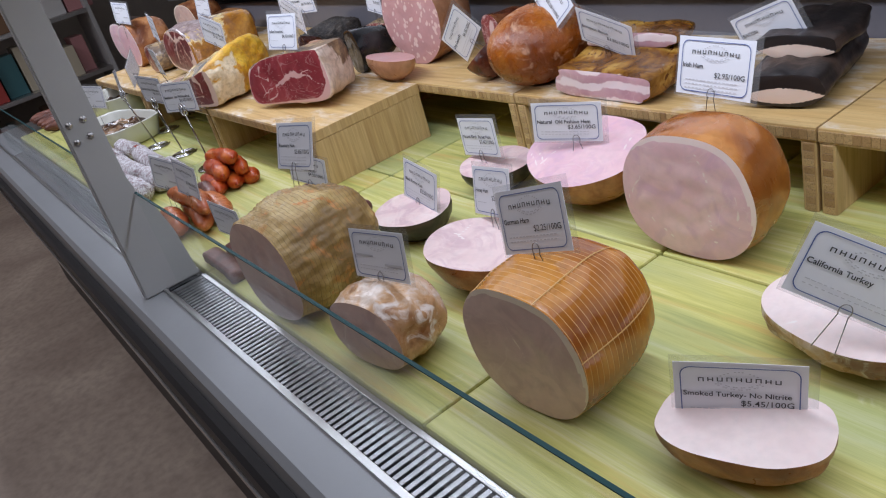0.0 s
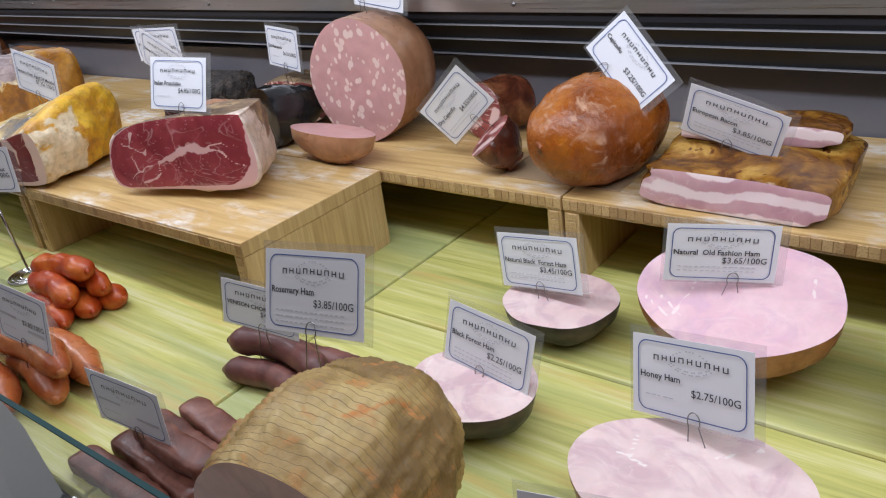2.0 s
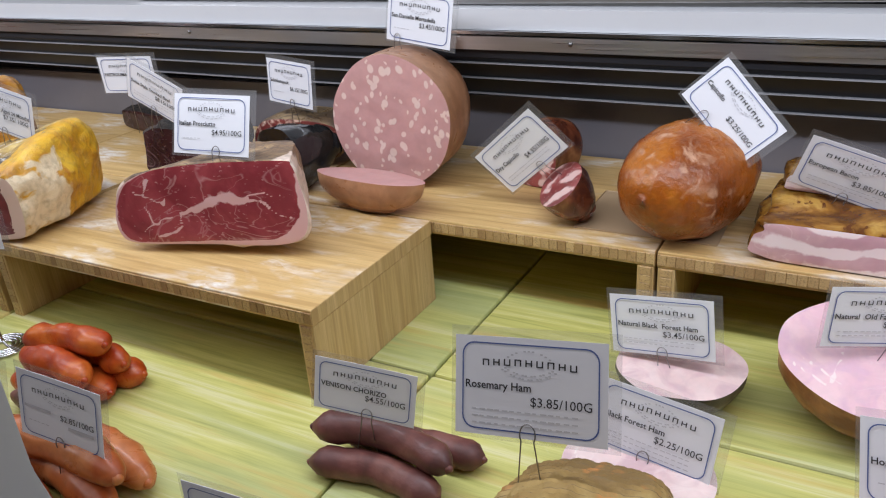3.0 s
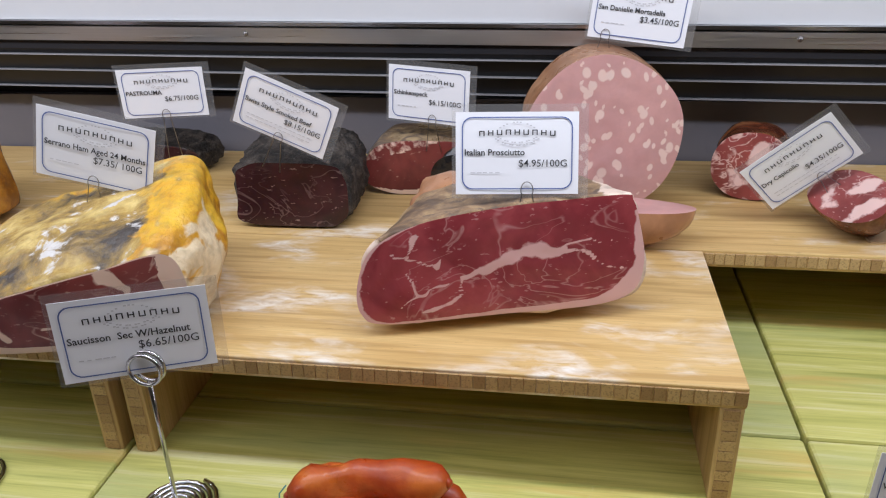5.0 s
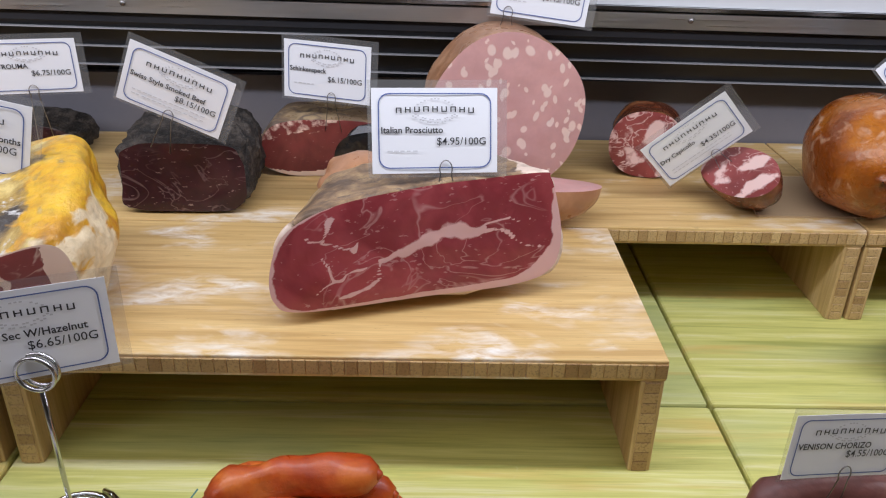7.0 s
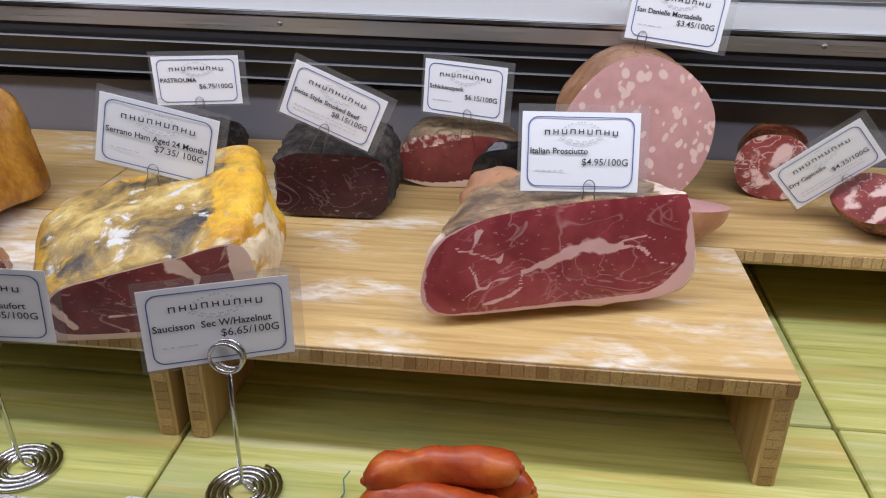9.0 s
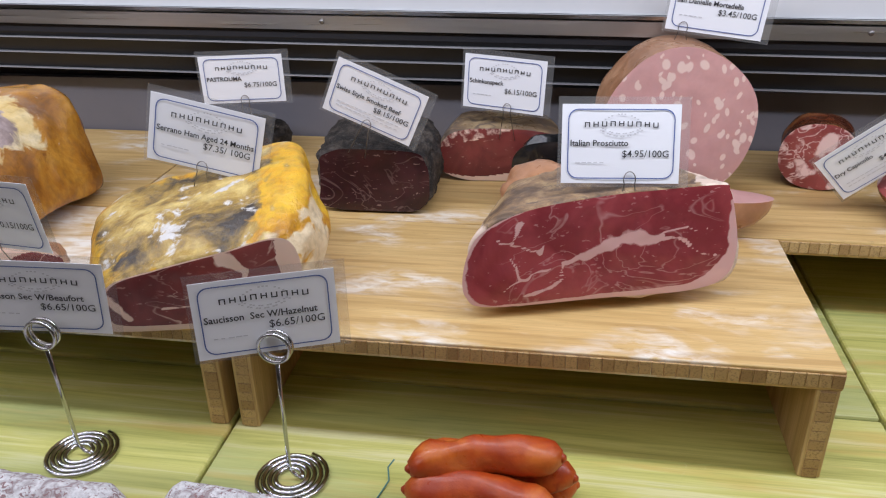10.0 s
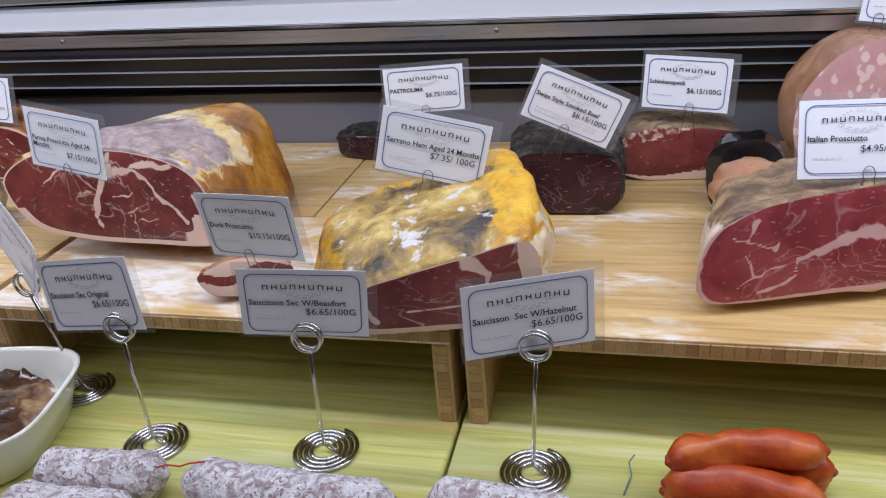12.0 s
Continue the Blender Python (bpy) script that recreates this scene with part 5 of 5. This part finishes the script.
def dried_stick(x0, y0, x1, y1, z, w, h, seed):
    """A flattened dry sausage with square ends and a slightly uneven skin."""
    n, m, verts, faces = 20, 20, [], []
    d = Vector((x1 - x0, y1 - y0, 0))
    u = d.normalized()
    side = Vector((-u.y, u.x, 0))
    for i in range(n + 1):
        t = i / n
        k = 0.86 if i in (0, n) else 1.0
        for c, e in oval(w / 2 * k, h / 2 * k, 4.5, m, 0.0):
            p = Vector((x0, y0, z + h / 2)) + d * t + side * (c + 0.004 * math.sin(3 * t + seed)) + Vector((0, 0, e))
            verts.append(p + (side * c + Vector((0, 0, e))) * 0.14 * noise.noise(p * 70 + Vector((seed, 0, 0))))
    for i in range(n):
        for q in range(m):
            r = (q + 1) % m
            faces.append((i * m + q, i * m + r, (i + 1) * m + r, (i + 1) * m + q))
    faces += [tuple(range(m))[::-1], tuple(range(n * m, (n + 1) * m))]
    ob = solid("dried_sausage_stick", verts, faces, SAUSAGE_STICK)
    return tagged(ob, "dark flattened dried sausage stick with square ends", "sausage", "dried sausage sticks")


for i, row in enumerate(((-1.262, 0.545, -1.095, 0.538, DECK), (-1.245, 0.586, -1.080, 0.576, DECK), (-1.245, 0.627, -1.075, 0.617, DECK), (-1.225, 0.668, -1.070, 0.655, DECK), (-1.215, 0.605, -1.075, 0.598, DECK + 0.0235))):
    dried_stick(*row, 0.036, 0.024, 7.0 * i)
k = 0
for row, (y, z) in enumerate(((0.690, 0.8285), (0.632, 0.8285), (0.574, 0.8285))):
    for a, b in ((-2.415, -2.262), (-2.236, -1.990), (-1.962, -1.806)):
        dx = rr.uniform(-0.02, 0.02) if row else 0.0
        sausage("saucisson", "dry saucisson dusted with white mould", (a + dx, y + rr.uniform(-0.008, 0.008), z), (b + dx, y + rr.uniform(-0.008, 0.008), z), 0.0275, rr.uniform(-0.006, 0.006), SAUSAGE_WHITE, "white saucissons", 50 + k, taper=0.22, wobble=0.14, sides=22)
        k += 1
tube("string_tie", [(-2.268, 0.692, 0.842), (-2.252, 0.690, 0.850), (-2.238, 0.694, 0.846), (-2.222, 0.688, 0.857), (-2.205, 0.692, 0.858)], 0.001, TWINE)
tagged(bpy.data.objects["string_tie"], "red twine tie between two saucissons", "string")


tube("twine_end", [(-1.768, 0.763, 0.8012), (-1.764, 0.778, 0.8015), (-1.760, 0.792, 0.803), (-1.763, 0.803, 0.811), (-1.757, 0.808, 0.818)], 0.0009, paint("green_twine_fibre", (0.10, 0.25, 0.22), 0.7))
tagged(bpy.data.objects["twine_end"], "thin green twine end curling up from the deck", "string")


# ---- dishes ----
def dish(x, y, a, b, h, yaw):
    root = thing("oval_dish", "white oval ceramic dish with dark jellied terrine", "dish", at=pose(x, y, DECK, 0, 0, yaw))
    n, verts, faces = 56, [], []
    prof = [(0.0, 0.0), (0.78, 0.0), (0.86, 0.006), (0.93, h * 0.6), (0.985, h - 0.004), (1.0, h), (0.975, h + 0.001), (0.945, h - 0.004), (0.90, h * 0.5), (0.82, 0.012), (0.0, 0.010)]
    for k, z in prof:
        for i in range(n):
            t = 2 * math.pi * i / n
            c, s = math.cos(t), math.sin(t)
            verts.append((a * k * math.copysign(abs(c) ** 0.5, c), b * k * math.copysign(abs(s) ** 0.5, s), z))
    for r in range(len(prof) - 1):
        for i in range(n):
            j = (i + 1) % n
            faces.append((r * n + i, r * n + j, (r + 1) * n + j, (r + 1) * n + i))
    solid("bowl", verts, faces, CERAMIC, root)
    bm = bmesh.new()
    bmesh.ops.create_grid(bm, x_segments=24, y_segments=16, size=1)
    for v in bm.verts:
        u, w = v.co.x, v.co.y
        u, w = u * math.sqrt(1 - w * w / 2), w * math.sqrt(1 - u * u / 2)
        v.co = Vector((u * a * 0.915, w * b * 0.915, h * 0.62 + 0.010 * noise.fractal((u * 4, w * 4, 2.0), 0.6, 2, 3)))
    part("terrine", bm, JELLY, root, "dark jellied meat filling", smooth=True)
    return root


dish(-2.622, 0.730, 0.190, 0.115, 0.072, 12)
dish(-2.99, 0.86, 0.16, 0.10, 0.105, 5)

# ---- the far end of the case ----
FAR = [("cured_ham", "dark red cured ham on the far riser", -2.95, 1.30, 0.26, 0.11, 0.16, CURED_DARK, RIND_BROWN), ("cooked_ham", "pink cooked ham on the far riser", -3.15, 1.02, 0.20, 0.17, 0.16, HAM_PINK, RIND_BROWN),
       ("cooked_ham", "rosy ham with dark rind on the far riser", -3.42, 1.06, 0.18, 0.16, 0.15, HAM_PINK, RIND_BLACK), ("cured_ham", "dark cured ham beside the pink hams", -2.84, 1.00, 0.16, 0.10, 0.14, CURED_DARK, RIND_FAT),
       ("smoked_ham", "brown smoked ham at the far end", -3.35, 1.34, 0.24, 0.15, 0.15, HAM_TAN, RIND_BROWN)]
for i, (nm, lab, x, y, w, h, d, f, r) in enumerate(FAR):
    standing_ham(nm, lab, x, y, w, h, d, 6 * (i % 3) - 4, r, f, TOP, seed=60 + i, rim=0.06, fat=seam_fat(60 + i, 4))
for x, y, z, yaw in ((-3.10, 1.03, 1.155, 10), (-3.36, 1.07, 1.145, -8), (-2.92, 1.29, 1.10, 4), (-2.80, 0.74, 0.945, 25)):
    price_card(x, y, z, yaw, -8, 6, 0.124, 0.080, [], "", 1, 0.06)
for i in range(10):
    x, y = -3.62 + 0.085 * (i % 5), 0.60 + 0.07 * (i // 5)
    sausage("far_salami", "dark salami in a heap at the far end", (x, y, 0.822), (x + 0.03, y + 0.15, 0.822), 0.022, 0.004, SAUSAGE_STICK, "far salami", 80 + i)

# ---- store beyond the case ----
shelf = thing("store_shelf", "store shelving with mixed packaged goods far down the aisle", "shelf", at=pose(-6.6, 0, 0))
for z in (0.1, 0.55, 1.0, 1.45, 1.9):
    box("shelf_board", -0.2, 0.25, -3.4, 1.6, z, z + 0.03, STEEL, shelf, 0)
for y in (-3.43, 1.6):
    box("shelf_side", -0.2, 0.25, y, y + 0.03, 0.0, 2.3, POST_GREY, shelf, 0)
GOODS = [paint("carton_" + nm, c, 0.4, 0.1) for nm, c in (("red", (0.42, 0.06, 0.05)), ("cream", (0.62, 0.56, 0.42)), ("teal", (0.06, 0.18, 0.20)), ("white", (0.72, 0.72, 0.70)), ("brown", (0.22, 0.12, 0.06)), ("pink", (0.55, 0.26, 0.26)))]
for z in (0.13, 0.58, 1.03, 1.48):
    y = -3.35
    while y < 1.5:
        w = rr.uniform(0.10, 0.22)
        ob = box("carton", -6.6 - 0.1, -6.6 + rr.uniform(0.12, 0.22), y, y + w - 0.015, z + 0.0005, z + rr.uniform(0.16, 0.36), rr.choice(GOODS), None, 0.004)
        tagged(ob, "packaged goods carton standing on the store shelf", "carton", "shelf cartons")
        y += w
